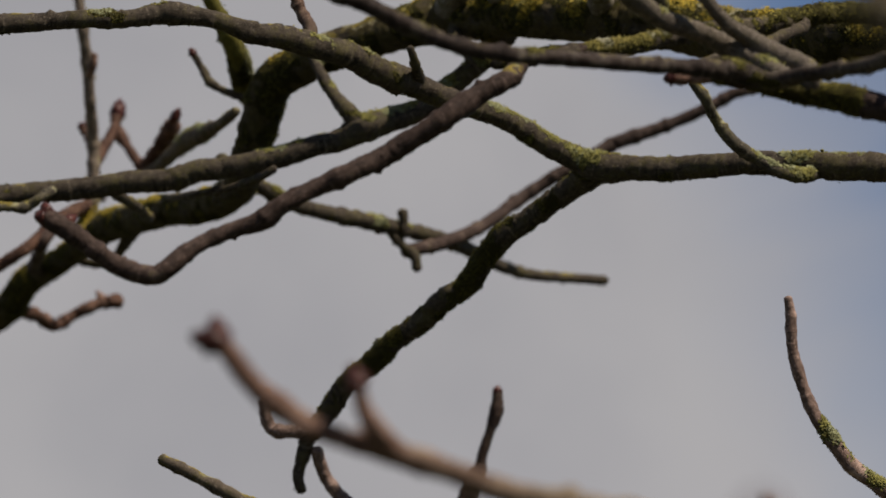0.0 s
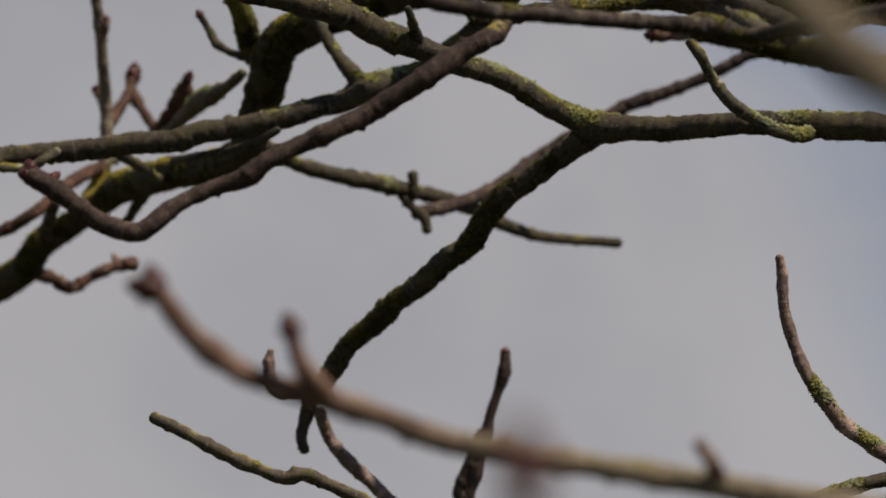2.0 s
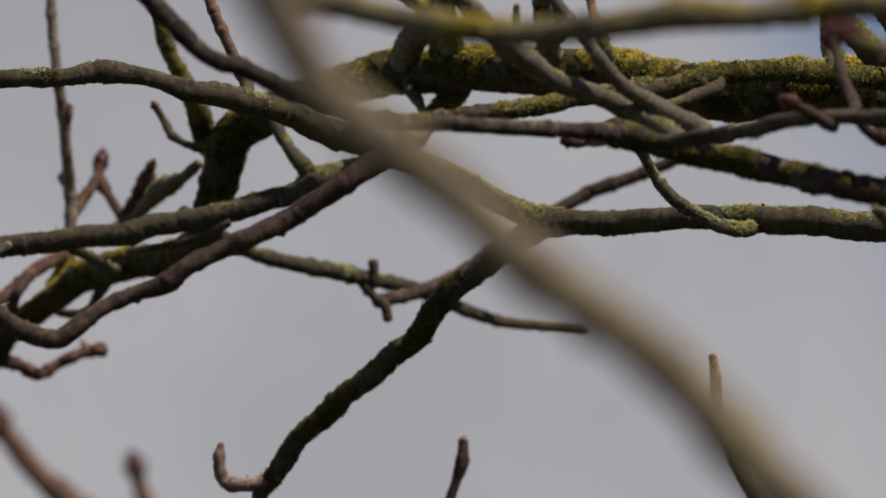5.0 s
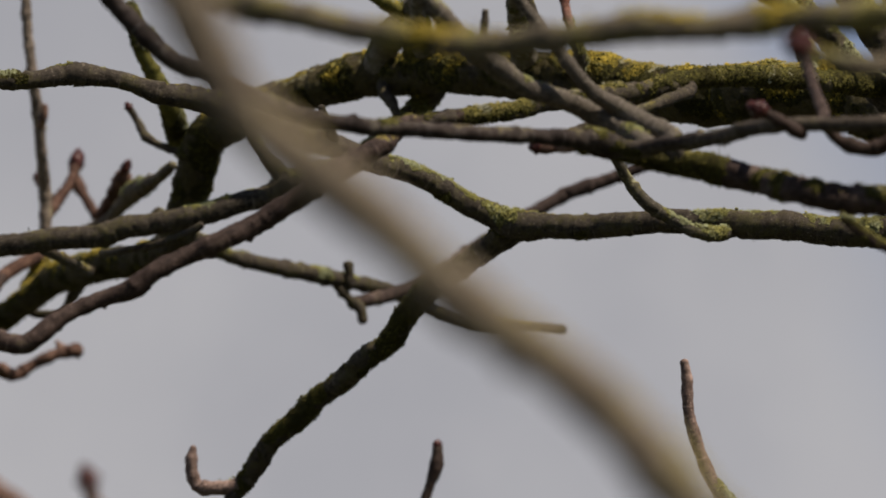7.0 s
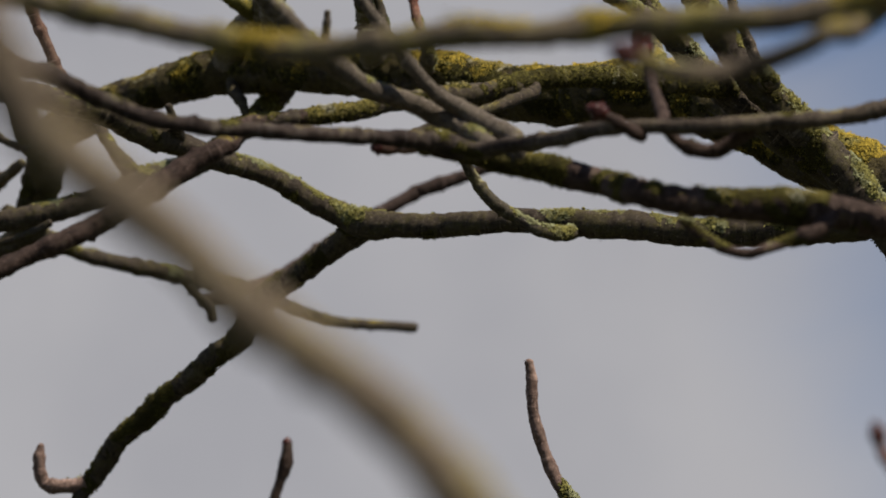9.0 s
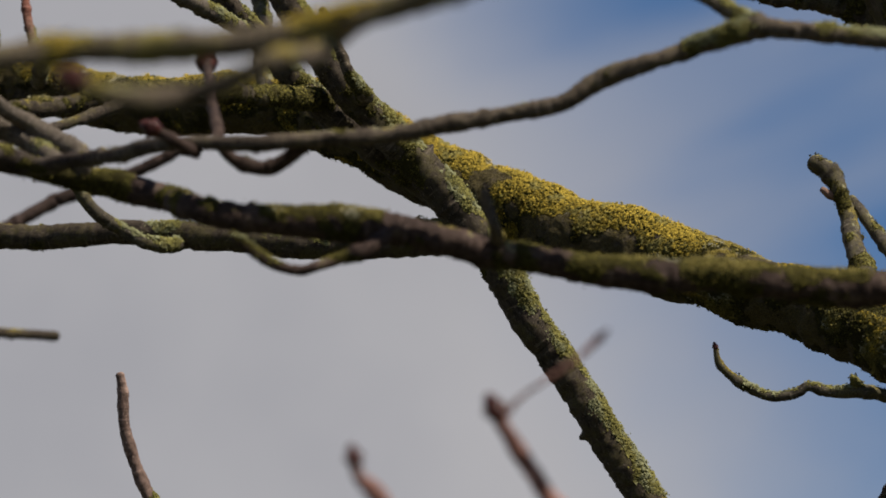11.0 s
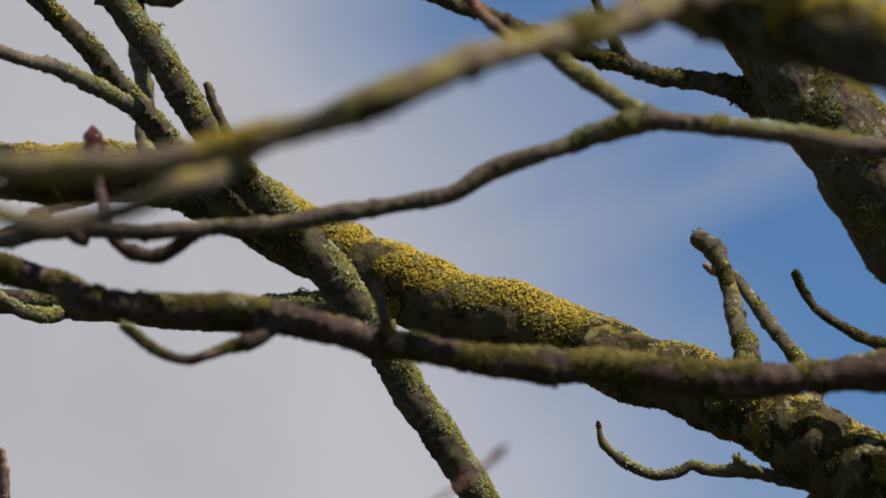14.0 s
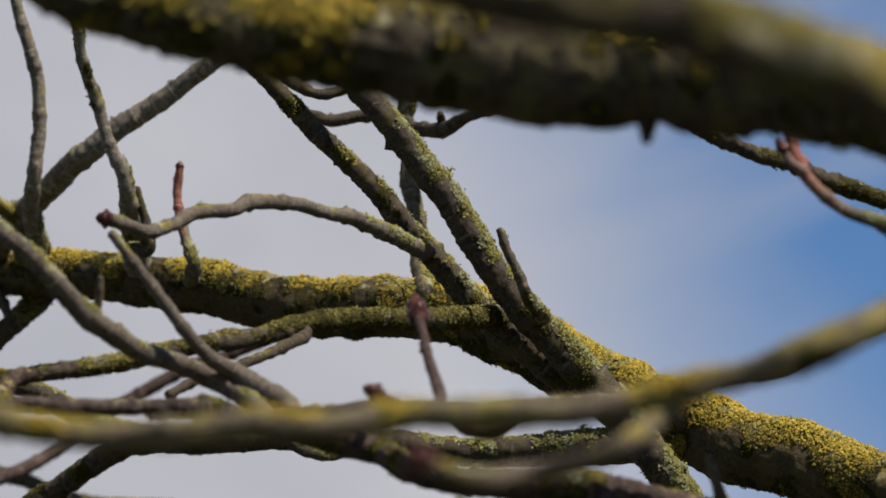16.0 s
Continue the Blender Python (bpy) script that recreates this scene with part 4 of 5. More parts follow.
A18 = [(-0.156, 4.233, 3.034, 0.0045), (-0.146, 4.231, 3.002, 0.0050), (-0.133, 4.239, 2.973, 0.0050), (-0.125, 4.244, 2.954, 0.0050), (-0.116, 4.239, 2.936, 0.0059), (-0.117, 4.236, 2.921, 0.0059)]
a18 = bough("twig", A18, TWIG, step=0.0022, seg=14, rough=0.13, nodes_every=0.018, seed=55)
A18B = [(-0.029, 4.281, 2.931, 0.0030), (-0.025, 4.294, 2.921, 0.0040), (-0.021, 4.327, 2.916, 0.0055)]
a18b = bough("branch", A18B, BRANCH, step=0.0024, seg=14, rough=0.16, nodes_every=0.03, seed=56)
U3B = [(-0.079, 4.546, 3.181, 0.0059), (-0.037, 4.553, 3.152, 0.0064), (-0.004, 4.559, 3.131, 0.0070), (0.020, 4.563, 3.116, 0.0075), (0.035, 4.586, 3.108, 0.0086), (0.045, 4.628, 3.068, 0.0086)]
u3b = bough("branch", U3B, MOSSY, step=0.0026, seg=18, rough=0.17, lichen=0.6, moss=0.75, top=0.7, seed=57)
U4 = [(0.025, 4.619, 3.024, 0.0038), (0.021, 4.626, 3.037, 0.0049), (0.012, 4.641, 3.056, 0.0065), (0.011, 4.663, 3.077, 0.0065)]
u4 = bough("branch", U4, BRANCH, step=0.0024, seg=14, rough=0.16, nodes_every=0.03, seed=58)
N1 = [(-0.111, 2.446, 2.207, 0.0042), (-0.107, 2.447, 2.203, 0.0052), (-0.093, 2.452, 2.186, 0.0055), (-0.071, 2.456, 2.170, 0.0058), (-0.052, 2.458, 2.162, 0.0055), (-0.029, 2.460, 2.156, 0.0065), (-0.001, 2.462, 2.147, 0.0058), (0.033, 2.466, 2.135, 0.0061), (0.066, 2.467, 2.129, 0.0068), (0.106, 2.469, 2.123, 0.0061), (0.156, 2.471, 2.115, 0.0065), (0.190, 2.472, 2.110, 0.0065), (0.246, 2.474, 2.102, 0.0068), (0.319, 2.506, 2.101, 0.0072), (0.600, 2.756, 2.132, 0.0100), (1.100, 3.458, 2.216, 0.0160), (1.420, 4.053, 2.313, 0.0220)]
n1 = bough("branch", N1, SHOOT, step=0.004, seg=18, rough=0.1, nodes_every=0.06, seed=59)
N1B = [(-0.042, 2.442, 2.183, 0.0036), (-0.039, 2.445, 2.173, 0.0045), (-0.033, 2.448, 2.163, 0.0059), (-0.026, 2.460, 2.155, 0.0067)]
n1b = bough("branch", N1B, SHOOT, step=0.004, seg=18, rough=0.1, nodes_every=0.06, seed=60)
N1C = [(0.160, 2.456, 2.131, 0.0031), (0.166, 2.458, 2.123, 0.0039), (0.172, 2.471, 2.115, 0.0042)]
n1c = bough("branch", N1C, SHOOT, step=0.004, seg=18, rough=0.1, nodes_every=0.06, seed=61)
N2 = [(0.071, 1.335, 2.103, 0.0076), (0.087, 1.340, 2.084, 0.0076), (0.096, 1.345, 2.068, 0.0073), (0.107, 1.349, 2.050, 0.0073), (0.121, 1.353, 2.037, 0.0079), (0.137, 1.356, 2.026, 0.0082), (0.151, 1.359, 2.014, 0.0073), (0.163, 1.362, 2.002, 0.0076), (0.181, 1.366, 1.990, 0.0079), (0.196, 1.369, 1.979, 0.0079), (0.210, 1.372, 1.967, 0.0079), (0.224, 1.376, 1.952, 0.0082), (0.240, 1.381, 1.934, 0.0086), (0.276, 1.420, 1.903, 0.0091), (0.328, 1.482, 1.864, 0.0097), (0.450, 1.816, 1.776, 0.0110), (0.900, 2.834, 1.842, 0.0180), (1.400, 3.988, 2.172, 0.0240), (1.510, 4.072, 2.167, 0.0240)]
n2 = bough("branch", N2, DRAB, step=0.004, seg=18, rough=0.12, nodes_every=0.07, seed=62)
N3 = [(-0.049, 2.486, 2.465, 0.0056), (-0.010, 2.470, 2.451, 0.0060), (0.029, 2.456, 2.437, 0.0062), (0.068, 2.442, 2.424, 0.0064), (0.107, 2.429, 2.412, 0.0066), (0.146, 2.415, 2.402, 0.0068), (0.185, 2.401, 2.401, 0.0066), (0.224, 2.388, 2.402, 0.0074), (0.263, 2.380, 2.400, 0.0066), (0.302, 2.385, 2.406, 0.0064), (0.341, 2.380, 2.406, 0.0082), (0.380, 2.362, 2.403, 0.0068), (0.419, 2.357, 2.409, 0.0066), (0.458, 2.343, 2.416, 0.0064), (0.497, 2.322, 2.426, 0.0094), (0.536, 2.331, 2.445, 0.0072), (0.575, 2.360, 2.466, 0.0070), (0.614, 2.395, 2.487, 0.0084), (0.653, 2.429, 2.511, 0.0078), (0.692, 2.463, 2.535, 0.0082), (0.930, 2.740, 2.730, 0.0135), (1.130, 3.400, 2.800, 0.0200), (1.250, 3.900, 2.620, 0.0300), (1.238, 3.952, 2.497, 0.0300)]
# tufts at the knots: dark moss, with the knots' shaded side painted in
n3 = bough("branch", N3, NEAR, step=0.004, seg=20, rough=0.22, nodes_every=0.075, node_size=0.42, lichen=-0.5, moss=0.2, crust=GOLD, grain=1.0, spots=((3, 9.2, 0.75), (11.3, 13.2, 0.8), (15, 16, 0.6)), tufts=((13.7, 14.5, 0.9), (16.8, 17.3, 0.7)), seed=63)
N3B = [(0.308, 2.298, 2.363, 0.0036), (0.322, 2.296, 2.357, 0.0046), (0.335, 2.301, 2.356, 0.0056), (0.348, 2.314, 2.361, 0.0052), (0.362, 2.316, 2.364, 0.0050), (0.376, 2.299, 2.363, 0.0048), (0.389, 2.275, 2.362, 0.0048), (0.402, 2.279, 2.371, 0.0052), (0.416, 2.345, 2.391, 0.0054), (0.436, 2.372, 2.413, 0.0054)]
n3b = bough("branch", N3B, TAN, step=0.004, seg=18, rough=0.12, nodes_every=0.07, seed=64)
P1 = [(0.521, 2.614, 2.275, 0.0039), (0.524, 2.616, 2.269, 0.0039), (0.531, 2.619, 2.259, 0.0042), (0.540, 2.623, 2.245, 0.0045), (0.552, 2.627, 2.227, 0.0051), (0.572, 2.633, 2.204, 0.0057), (0.624, 2.716, 2.167, 0.0068), (0.950, 3.265, 2.164, 0.0130), (1.420, 4.064, 2.275, 0.0200)]
p1 = bough("twig", P1, RUSSET, step=0.0024, seg=16, rough=0.13, nodes_every=0.03, seed=65)
P2 = [(0.444, 2.562, 2.237, 0.0029), (0.446, 2.564, 2.230, 0.0032), (0.452, 2.566, 2.225, 0.0047), (0.457, 2.567, 2.219, 0.0044), (0.471, 2.592, 2.205, 0.0047), (0.517, 2.741, 2.188, 0.0056), (0.800, 3.169, 2.138, 0.0120), (1.400, 4.069, 2.255, 0.0200)]
p2 = bough("twig", P2, RUSSET, step=0.0024, seg=16, rough=0.13, nodes_every=0.03, seed=66)
P3 = [(0.574, 2.604, 2.314, 0.0024), (0.563, 2.607, 2.304, 0.0013), (0.548, 2.609, 2.294, 0.0012), (0.533, 2.612, 2.284, 0.0013), (0.522, 2.615, 2.272, 0.0022)]
p3 = bough("twig", P3, RUSSET, step=0.0024, seg=10, rough=0.1, seed=67)
N5 = [(0.072, 2.769, 2.779, 0.0140), (0.111, 2.765, 2.755, 0.0166), (0.150, 2.769, 2.741, 0.0192), (0.193, 2.762, 2.730, 0.0238), (0.242, 2.763, 2.725, 0.0271), (0.294, 2.765, 2.718, 0.0304), (0.346, 2.767, 2.710, 0.0337), (0.398, 2.759, 2.703, 0.0342), (0.450, 2.759, 2.700, 0.0342), (0.501, 2.741, 2.690, 0.0327), (0.552, 2.714, 2.675, 0.0304), (0.602, 2.661, 2.643, 0.0273), (0.648, 2.627, 2.616, 0.0269), (0.694, 2.596, 2.574, 0.0271), (0.727, 2.562, 2.548, 0.0246), (0.752, 2.526, 2.528, 0.0239), (0.783, 2.500, 2.507, 0.0242), (0.825, 2.486, 2.483, 0.0252), (1.050, 2.948, 2.576, 0.0320), (1.220, 3.754, 2.658, 0.0450), (1.126, 3.906, 2.625, 0.0437)]
# mottled moss, laid on thicker to paint in the dark of the shaded underside
n5 = bough("limb", N5, BOUGH, step=0.004, seg=44, rough=0.18, lichen=0.4, moss=0.65, crust=GOLD, top=0.75, spots=((0, 9, 0.12),), seed=68)
N5B = [(0.457, 2.751, 2.655, 0.0033), (0.458, 2.759, 2.662, 0.0046), (0.458, 2.758, 2.668, 0.0066)]
n5b = bough("branch", N5B, BRANCH, step=0.0026, seg=20, rough=0.14, lichen=0.06, moss=0.32, nodes_every=0.06, node_size=0.08, seed=69)
N5C = [(0.688, 2.603, 2.547, 0.0037), (0.694, 2.602, 2.552, 0.0049), (0.700, 2.591, 2.556, 0.0068)]
n5c = bough("branch", N5C, BRANCH, step=0.0026, seg=20, rough=0.14, lichen=0.06, moss=0.32, nodes_every=0.06, node_size=0.08, seed=70)
N6 = [(0.224, 1.696, 2.418, 0.0103), (0.258, 1.698, 2.412, 0.0116), (0.285, 1.699, 2.407, 0.0128), (0.329, 1.701, 2.400, 0.0132), (0.370, 1.703, 2.392, 0.0136), (0.396, 1.705, 2.385, 0.0140), (0.421, 1.707, 2.378, 0.0140), (0.445, 1.710, 2.368, 0.0140), (0.487, 1.743, 2.360, 0.0143), (0.620, 1.951, 2.433, 0.0140), (0.950, 2.611, 2.672, 0.0200), (1.240, 3.619, 2.777, 0.0350), (1.061, 3.879, 2.699, 0.0350)]
n6 = bough("limb", N6, BOUGH, step=0.004, seg=44, rough=0.18, lichen=0.5, moss=0.25, crust=OLIVE, top=0.5, seed=71)
N7 = [(0.073, 1.120, 1.823, 0.0030), (0.074, 1.122, 1.809, 0.0036), (0.078, 1.126, 1.789, 0.0036), (0.088, 1.140, 1.764, 0.0040), (0.180, 1.290, 1.722, 0.0055), (0.340, 1.600, 1.739, 0.0080), (0.460, 1.839, 1.771, 0.0090)]
n7 = bough("twig", N7, ROSY, step=0.004, seg=14, rough=0.13, nodes_every=0.03, seed=96)
C1 = [(0.265, 4.031, 3.154, 0.0077), (0.301, 4.023, 3.107, 0.0086), (0.330, 4.011, 3.072, 0.0100), (0.356, 4.008, 3.044, 0.0109), (0.380, 4.020, 3.015, 0.0114), (0.404, 4.029, 2.985, 0.0119), (0.423, 4.036, 2.958, 0.0123), (0.442, 4.044, 2.928, 0.0123), (0.464, 4.052, 2.899, 0.0128), (0.490, 4.059, 2.871, 0.0138), (0.519, 4.067, 2.843, 0.0147), (0.545, 4.074, 2.816, 0.0157), (0.571, 4.083, 2.785, 0.0152), (0.595, 4.091, 2.752, 0.0147), (0.619, 4.102, 2.713, 0.0147), (0.643, 4.111, 2.679, 0.0142), (0.668, 4.120, 2.645, 0.0142), (0.696, 4.132, 2.600, 0.0147), (0.730, 4.146, 2.548, 0.0152), (0.769, 4.161, 2.491, 0.0157), (0.950, 3.986, 2.295, 0.0200), (1.250, 4.050, 2.250, 0.0280), (1.500, 4.079, 2.217, 0.0360)]
# the crust is real; its pull to the right also paints the sunlit edge
c1 = bough("branch", C1, BRANCH, step=0.0026, seg=26, rough=0.15, lichen=-0.2, moss=0.35, sunward=0.55, nodes_every=0.09, node_size=0.08, spots=((0.8, 4.0, 0.7), (4.2, 6.7, 1.35), (6.7, 7.4, 0.6), (9.5, 10.2, 0.4), (11, 14, 0.9), (14, 20, 0.75)), tufts=((13.5, 20, -0.35),), seed=72)
C1B = [(0.239, 3.991, 3.128, 0.0034), (0.255, 4.001, 3.092, 0.0040), (0.277, 4.005, 3.072, 0.0043), (0.303, 4.008, 3.061, 0.0043), (0.328, 4.012, 3.068, 0.0052)]
c1b = bough("branch", C1B, BRANCH, step=0.0026, seg=18, rough=0.22, lichen=0.12, moss=0.6, nodes_every=0.03, seed=73)
C2 = [(0.190, 4.012, 3.140, 0.0068), (0.222, 4.021, 3.113, 0.0072), (0.255, 4.029, 3.085, 0.0076), (0.276, 4.036, 3.064, 0.0081), (0.298, 4.043, 3.042, 0.0086), (0.322, 4.049, 3.020, 0.0086), (0.346, 4.057, 2.997, 0.0091), (0.370, 4.064, 2.970, 0.0096), (0.394, 4.071, 2.945, 0.0100), (0.430, 4.081, 2.906, 0.0115), (0.463, 4.089, 2.877, 0.0129), (0.501, 4.097, 2.847, 0.0134), (0.540, 4.104, 2.820, 0.0134), (0.573, 4.112, 2.790, 0.0134), (0.573, 4.084, 2.782, 0.0134)]
c2 = bough("branch", C2, BRANCH, step=0.0026, seg=20, rough=0.15, lichen=-0.3, moss=0.3, nodes_every=0.08, node_size=0.1, spots=((4, 5.5, 0.4), (7, 9.5, 0.5)), seed=74)
C3 = [(0.135, 3.669, 2.859, 0.0052), (0.148, 3.680, 2.858, 0.0048), (0.163, 3.700, 2.858, 0.0052), (0.184, 3.728, 2.872, 0.0053), (0.202, 3.745, 2.886, 0.0057), (0.228, 3.764, 2.893, 0.0053), (0.243, 3.781, 2.904, 0.0062), (0.277, 3.811, 2.911, 0.0054), (0.305, 3.851, 2.915, 0.0054), (0.331, 3.901, 2.923, 0.0064), (0.359, 3.971, 2.930, 0.0061), (0.392, 4.062, 2.940, 0.0071), (0.394, 4.071, 2.945, 0.0071)]
c3 = bough("twig", C3, ASHEN, step=0.0024, seg=16, rough=0.14, lichen=-0.4, nodes_every=0.03, spots=((4, 5, 0.25), (8, 11, 0.65)), seed=75)
C3B = [(0.148, 4.385, 3.085, 0.0031), (0.152, 4.389, 3.070, 0.0036), (0.156, 4.393, 3.055, 0.0046), (0.158, 4.399, 3.033, 0.0067), (0.144, 4.411, 3.035, 0.0067)]
c3b = bough("branch", C3B, BRANCH, step=0.0026, seg=20, rough=0.14, lichen=0.06, moss=0.32, nodes_every=0.06, node_size=0.08, seed=76)
E1 = [(0.186, 4.457, 3.125, 0.0037), (0.184, 4.463, 3.104, 0.0042), (0.187, 4.460, 3.076, 0.0042), (0.193, 4.456, 3.054, 0.0047), (0.199, 4.442, 3.029, 0.0062), (0.195, 4.505, 3.020, 0.0062)]
e1 = bough("twig", E1, BLUSH, step=0.0022, seg=16, rough=0.16, lichen=-0.2, nodes_every=0.022, node_size=0.25, spots=((2.2, 4.5, 0.9),), seed=77)
C4 = [(0.407, 4.449, 3.234, 0.0074), (0.399, 4.458, 3.199, 0.0079), (0.394, 4.465, 3.173, 0.0079), (0.399, 4.462, 3.145, 0.0074), (0.397, 4.460, 3.114, 0.0089), (0.403, 4.448, 3.081, 0.0078), (0.404, 4.401, 3.025, 0.0088), (0.405, 4.340, 2.981, 0.0102), (0.408, 4.356, 2.960, 0.0102)]
c4 = bough("branch", C4, CRUSTED, step=0.0026, seg=18, rough=0.17, lichen=0.25, moss=0.4, top=0.6, seed=78)
C5 = [(0.303, 4.444, 3.174, 0.0047), (0.326, 4.446, 3.168, 0.0058), (0.352, 4.445, 3.172, 0.0058), (0.384, 4.455, 3.173, 0.0058), (0.405, 4.457, 3.165, 0.0058), (0.427, 4.429, 3.154, 0.0073), (0.449, 4.387, 3.156, 0.0052), (0.484, 4.365, 3.160, 0.0046), (0.519, 4.343, 3.164, 0.0046), (0.553, 4.321, 3.171, 0.0041)]
c5 = bough("twig", C5, BRANCH, step=0.0022, seg=14, rough=0.13, nodes_every=0.018, seed=79)
C5B = [(0.424, 4.415, 3.166, 0.0031), (0.426, 4.427, 3.162, 0.0042), (0.428, 4.429, 3.153, 0.0057)]
c5b = bough("twig", C5B, BRANCH, step=0.0022, seg=14, rough=0.13, nodes_every=0.018, seed=80)
C6 = [(0.451, 3.989, 2.939, 0.0032), (0.456, 3.993, 2.924, 0.0036), (0.465, 3.998, 2.906, 0.0042), (0.472, 4.003, 2.890, 0.0050), (0.485, 4.007, 2.872, 0.0062), (0.483, 4.056, 2.883, 0.0075)]
c6 = bough("twig", C6, TAN, step=0.0022, seg=16, rough=0.2, lichen=-0.2, moss=0.2, nodes_every=0.018, seed=81)
Z1 = [(0.359, 3.485, 2.736, 0.0033), (0.361, 3.449, 2.714, 0.0032), (0.363, 3.415, 2.687, 0.0036), (0.368, 3.363, 2.651, 0.0043), (0.366, 3.351, 2.638, 0.0043)]
z1 = bough("twig", Z1, REDDISH, step=0.0022, seg=14, rough=0.13, nodes_every=0.02, node_size=0.25, seed=82)
Z2 = [(0.326, 3.343, 2.645, 0.0035), (0.336, 3.345, 2.640, 0.0039), (0.352, 3.357, 2.634, 0.0047), (0.351, 3.359, 2.640, 0.0046)]
z2 = bough("twig", Z2, REDDISH, step=0.0022, seg=14, rough=0.13, nodes_every=0.02, node_size=0.25, seed=83)
M1 = [(0.881, 4.205, 2.870, 0.0078), (0.894, 4.207, 2.861, 0.0083), (0.902, 4.201, 2.844, 0.0073), (0.908, 4.197, 2.820, 0.0073), (0.909, 4.174, 2.789, 0.0082), (0.911, 4.124, 2.744, 0.0096), (0.885, 4.068, 2.696, 0.0096)]
m1 = bough("branch", M1, CRUSTED, step=0.0024, seg=16, rough=0.15, lichen=-0.2, moss=0.3, nodes_every=0.04, seed=84)
M1B = [(0.887, 4.201, 2.845, 0.0029), (0.893, 4.202, 2.841, 0.0034), (0.901, 4.203, 2.839, 0.0044)]
m1b = bough("twig", M1B, TWIG, step=0.0022, seg=14, rough=0.13, nodes_every=0.018, seed=85)
M2 = [(0.915, 4.222, 2.842, 0.0044), (0.924, 4.198, 2.818, 0.0054), (0.936, 4.165, 2.785, 0.0058), (0.952, 4.124, 2.746, 0.0067), (0.960, 4.053, 2.701, 0.0075), (0.931, 4.040, 2.662, 0.0075)]
m2 = bough("branch", M2, CRUSTED, step=0.0024, seg=16, rough=0.15, lichen=-0.2, moss=0.3, nodes_every=0.04, seed=86)
M3 = [(0.931, 3.952, 2.771, 0.0032), (0.936, 3.955, 2.760, 0.0032), (0.948, 3.959, 2.744, 0.0037), (0.970, 3.963, 2.730, 0.0041), (0.991, 3.965, 2.720, 0.0046), (1.015, 3.947, 2.710, 0.0050), (1.058, 3.929, 2.702, 0.0055), (1.061, 3.879, 2.699, 0.0055)]
m3 = bough("twig", M3, BRANCH, step=0.0024, seg=16, rough=0.16, moss=0.7, nodes_every=0.03, seed=87)
M4 = [(0.774, 4.022, 2.659, 0.0019), (0.777, 4.025, 2.647, 0.0032), (0.787, 4.028, 2.637, 0.0037), (0.801, 4.031, 2.628, 0.0042), (0.821, 4.033, 2.621, 0.0042), (0.841, 4.032, 2.624, 0.0042), (0.851, 4.030, 2.629, 0.0042), (0.869, 4.032, 2.625, 0.0047), (0.894, 4.022, 2.623, 0.0056), (0.918, 4.031, 2.621, 0.0056), (0.942, 4.040, 2.618, 0.0061), (0.970, 4.042, 2.611, 0.0065), (1.001, 4.022, 2.600, 0.0074), (1.031, 4.012, 2.591, 0.0083), (1.027, 3.985, 2.593, 0.0083)]
m4 = bough("twig", M4, CRUSTED, step=0.0024, seg=16, rough=0.16, lichen=0.0, moss=0.15, nodes_every=0.03, spots=((3, 12, 0.3),), seed=88)
M4B = [(0.886, 4.019, 2.633, 0.0029), (0.889, 4.020, 2.629, 0.0038), (0.895, 4.022, 2.623, 0.0048)]
m4b = bough("branch", M4B, MOSSY, step=0.0024, seg=12, rough=0.2, lichen=0.8, seed=89)
M5 = [(0.908, 4.202, 2.533, 0.0058), (0.930, 4.193, 2.566, 0.0058), (0.947, 4.185, 2.594, 0.0058), (0.961, 4.158, 2.617, 0.0057), (0.969, 4.114, 2.628, 0.0062), (0.977, 4.050, 2.637, 0.0070), (0.974, 4.018, 2.631, 0.0070)]
m5 = bough("twig", M5, BRANCH, step=0.0024, seg=16, rough=0.16, lichen=0.0, moss=0.6, nodes_every=0.03, seed=90)
T2 = [(0.451, 3.755, 3.039, 0.0045), (0.510, 3.783, 3.014, 0.0049), (0.556, 3.798, 2.996, 0.0054), (0.588, 3.812, 2.981, 0.0059), (0.615, 3.816, 2.968, 0.0063), (0.645, 3.819, 2.956, 0.0063), (0.673, 3.831, 2.951, 0.0059), (0.705, 3.834, 2.938, 0.0068), (0.742, 3.847, 2.929, 0.0068), (0.779, 3.860, 2.921, 0.0073), (0.812, 3.872, 2.915, 0.0073), (0.850, 3.883, 2.913, 0.0078), (0.878, 3.884, 2.908, 0.0119), (0.900, 3.875, 2.901, 0.0182), (0.919, 3.845, 2.913, 0.0182)]
t2 = bough("branch", T2, BRANCH, step=0.0024, seg=20, rough=0.38, lichen=0.18, moss=0.85, top=0.5, nodes_every=0.05, node_size=0.15, seed=91)
T3 = [(0.744, 3.829, 2.998, 0.0036), (0.754, 3.835, 2.976, 0.0036), (0.764, 3.842, 2.955, 0.0041), (0.775, 3.852, 2.936, 0.0048), (0.788, 3.862, 2.919, 0.0052)]
t3 = bough("twig", T3, BRANCH, step=0.0024, seg=14, rough=0.15, moss=0.3, nodes_every=0.03, seed=92)
F1 = [(0.030, 4.447, 3.317, 0.0053), (0.036, 4.458, 3.276, 0.0053), (0.048, 4.468, 3.241, 0.0063), (0.055, 4.476, 3.210, 0.0063), (0.056, 4.485, 3.175, 0.0063), (0.051, 4.499, 3.124, 0.0069), (0.048, 4.530, 3.106, 0.0078), (0.051, 4.570, 3.090, 0.0095), (0.054, 4.615, 3.076, 0.0110)]
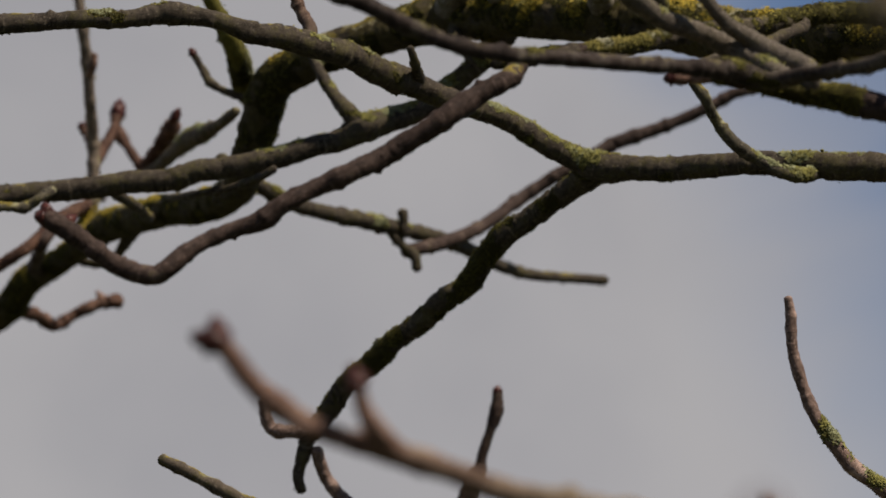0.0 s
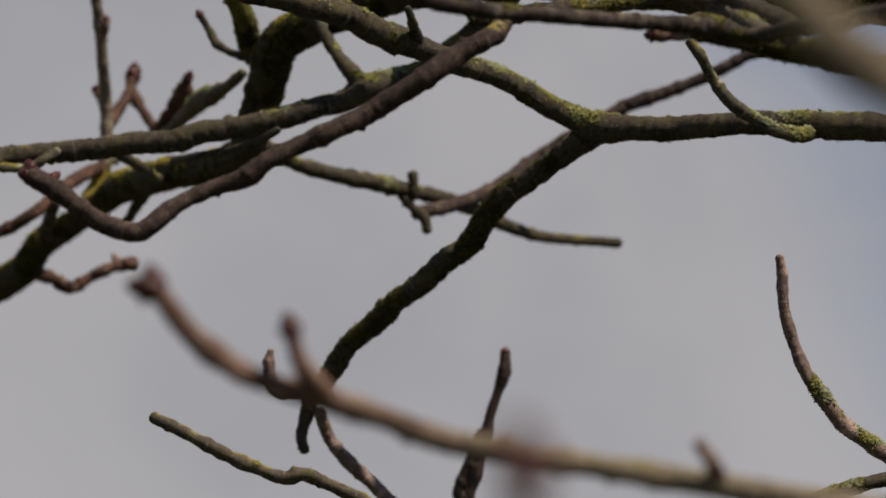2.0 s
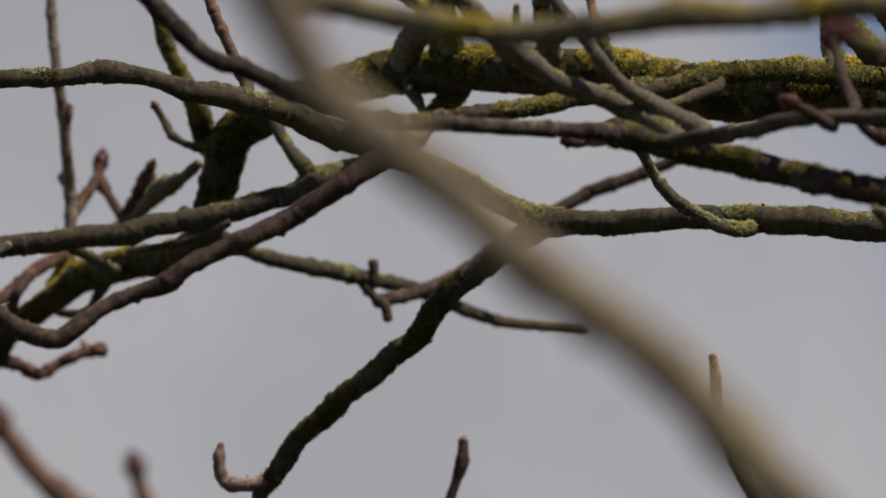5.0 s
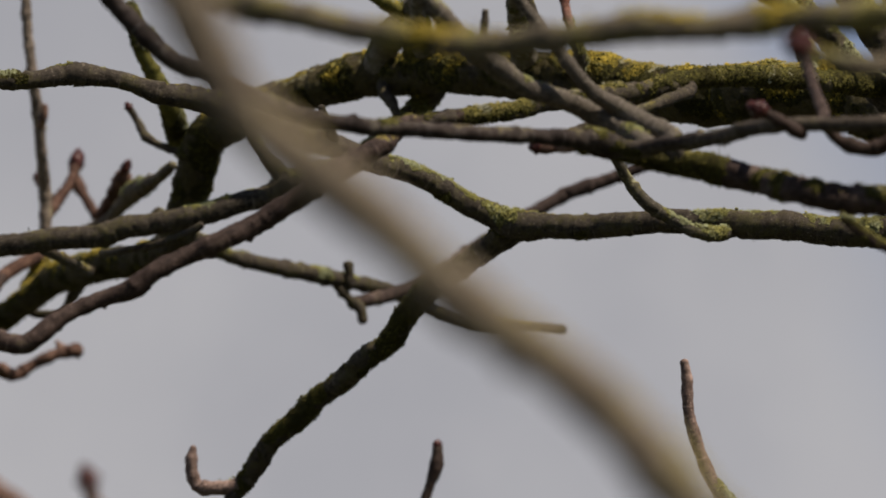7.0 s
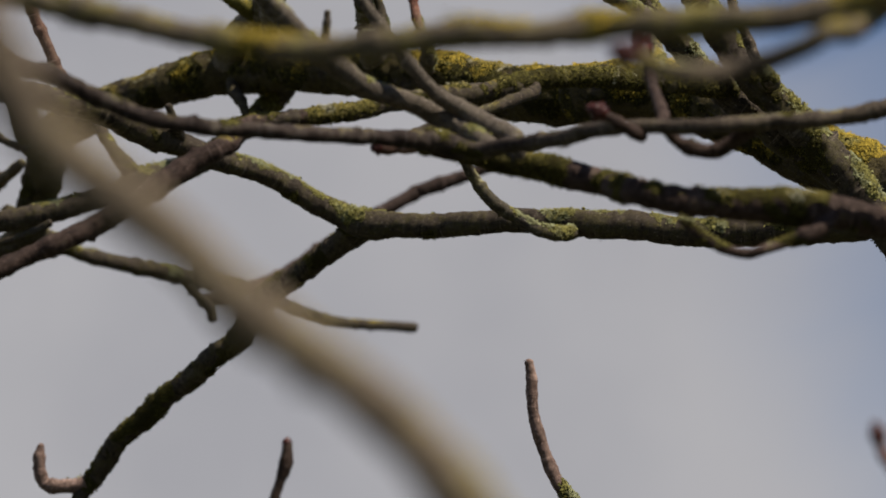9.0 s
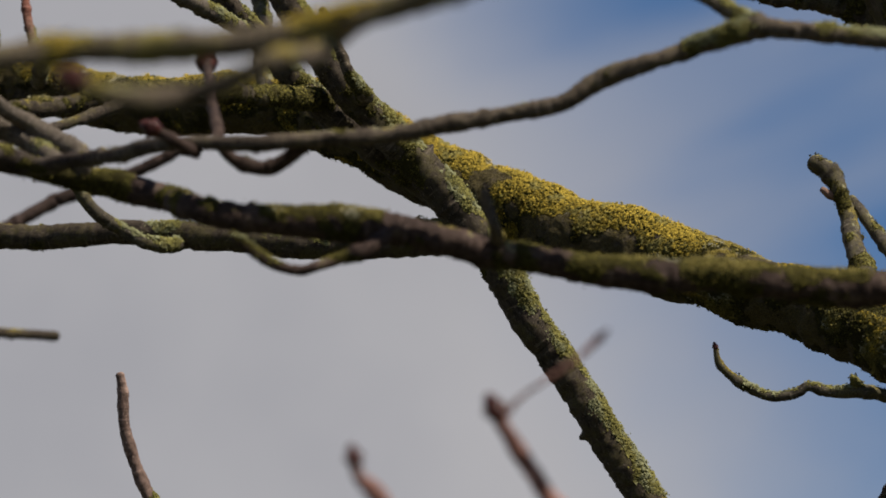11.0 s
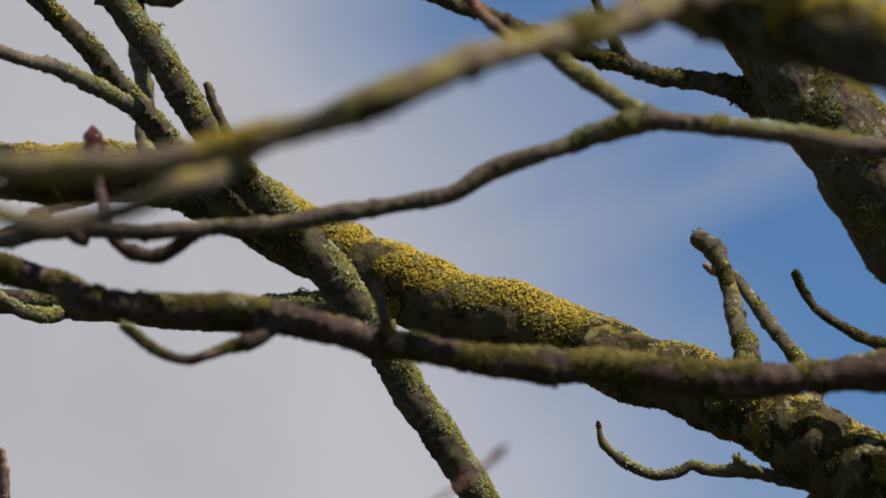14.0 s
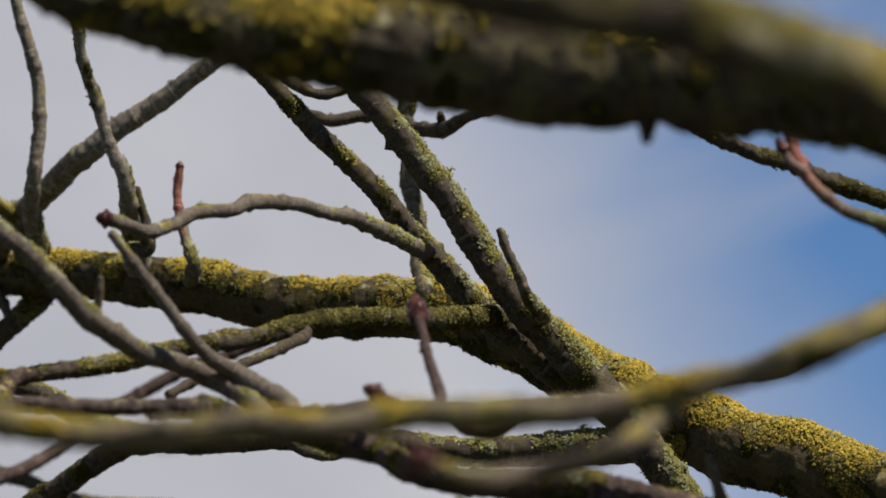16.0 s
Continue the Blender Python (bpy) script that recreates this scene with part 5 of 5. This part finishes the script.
f1 = bough("twig", F1, WEATHERED, step=0.0022, seg=14, rough=0.13, lichen=-0.4, nodes_every=0.03, spots=((2, 2.6, 0.4), (5.5, 8, 0.75)), seed=93)
F2 = [(0.085, 4.299, 3.252, 0.0041), (0.094, 4.308, 3.218, 0.0051), (0.098, 4.325, 3.191, 0.0051), (0.112, 4.346, 3.155, 0.0056), (0.124, 4.356, 3.116, 0.0056), (0.136, 4.362, 3.092, 0.0072), (0.140, 4.379, 3.070, 0.0077), (0.142, 4.430, 3.064, 0.0085), (0.146, 4.490, 3.052, 0.0110), (0.150, 4.535, 3.040, 0.0120)]
f2 = bough("twig", F2, WEATHERED, step=0.0022, seg=16, rough=0.15, lichen=-0.4, moss=0.2, nodes_every=0.03, spots=((4.6, 8, 1.1),), seed=94)
F3 = [(0.270, 4.420, 3.263, 0.0073), (0.244, 4.426, 3.242, 0.0079), (0.213, 4.442, 3.220, 0.0084), (0.182, 4.458, 3.200, 0.0090), (0.145, 4.474, 3.179, 0.0100), (0.103, 4.491, 3.153, 0.0111), (0.070, 4.530, 3.131, 0.0117), (0.040, 4.575, 3.116, 0.0122), (0.015, 4.625, 3.100, 0.0135), (0.003, 4.662, 3.084, 0.0146)]
f3 = bough("branch", F3, WEATHERED, step=0.0026, seg=18, rough=0.13, lichen=-0.4, nodes_every=0.06, node_size=0.1, spots=((2, 2.6, 0.4), (7, 9, 1.0)), seed=95)

# buds on the twig ends: twig, line, length and half-width in metres
for twig, line, length, width in (
        (a6, A6, 0.013, 0.0055), (a13a, A13A, 0.028, 0.0085), (a13b, A13B, 0.011, 0.0055), (a13c, A13C, 0.010, 0.006), (a13d, A13D, 0.017, 0.0055),
        (a16, A16, 0.010, 0.005), (n1b, N1B, 0.015, 0.0055), (n3b, N3B, 0.016, 0.006), (p1, P1, 0.016, 0.0058), (p2, P2, 0.013, 0.0045),
        (p3, P3, 0.010, 0.002), (n7, N7, 0.022, 0.0058), (a12b, A12B, 0.010, 0.0042), (c3, C3, 0.013, 0.0065), (z1, Z1, 0.026, 0.0072), (z2, Z2, 0.016, 0.0062), (a7b, A7B, 0.014, 0.0046), (a7c, A7C, 0.012, 0.0042),
        (e1, E1, 0.008, 0.0038), (h4, H4, 0.010, 0.005), (m4, M4, 0.007, 0.0024)):
    tip_bud(twig, line, length, width)
for way, length, width in (((-1.0, 0.1, 0.28), 0.019, 0.0068), ((-0.25, -0.2, 1.0), 0.017, 0.0062), ((-0.3, -0.8, 0.1), 0.012, 0.0058)):
    bud(N1[0][:3], way, length, width, n1)
side = (Vector(A6[0][:3]) - Vector(A6[1][:3])).normalized() + Vector((0.6, 0.0, 0.7))
bud(A6[0][:3], side, 0.016, 0.0062, a6)
bud(A6[1][:3], (0.75, 0.1, 0.75), 0.017, 0.0056, a6)
bud(A6[0][:3], (-0.8, -0.3, 0.1), 0.013, 0.006, a6)
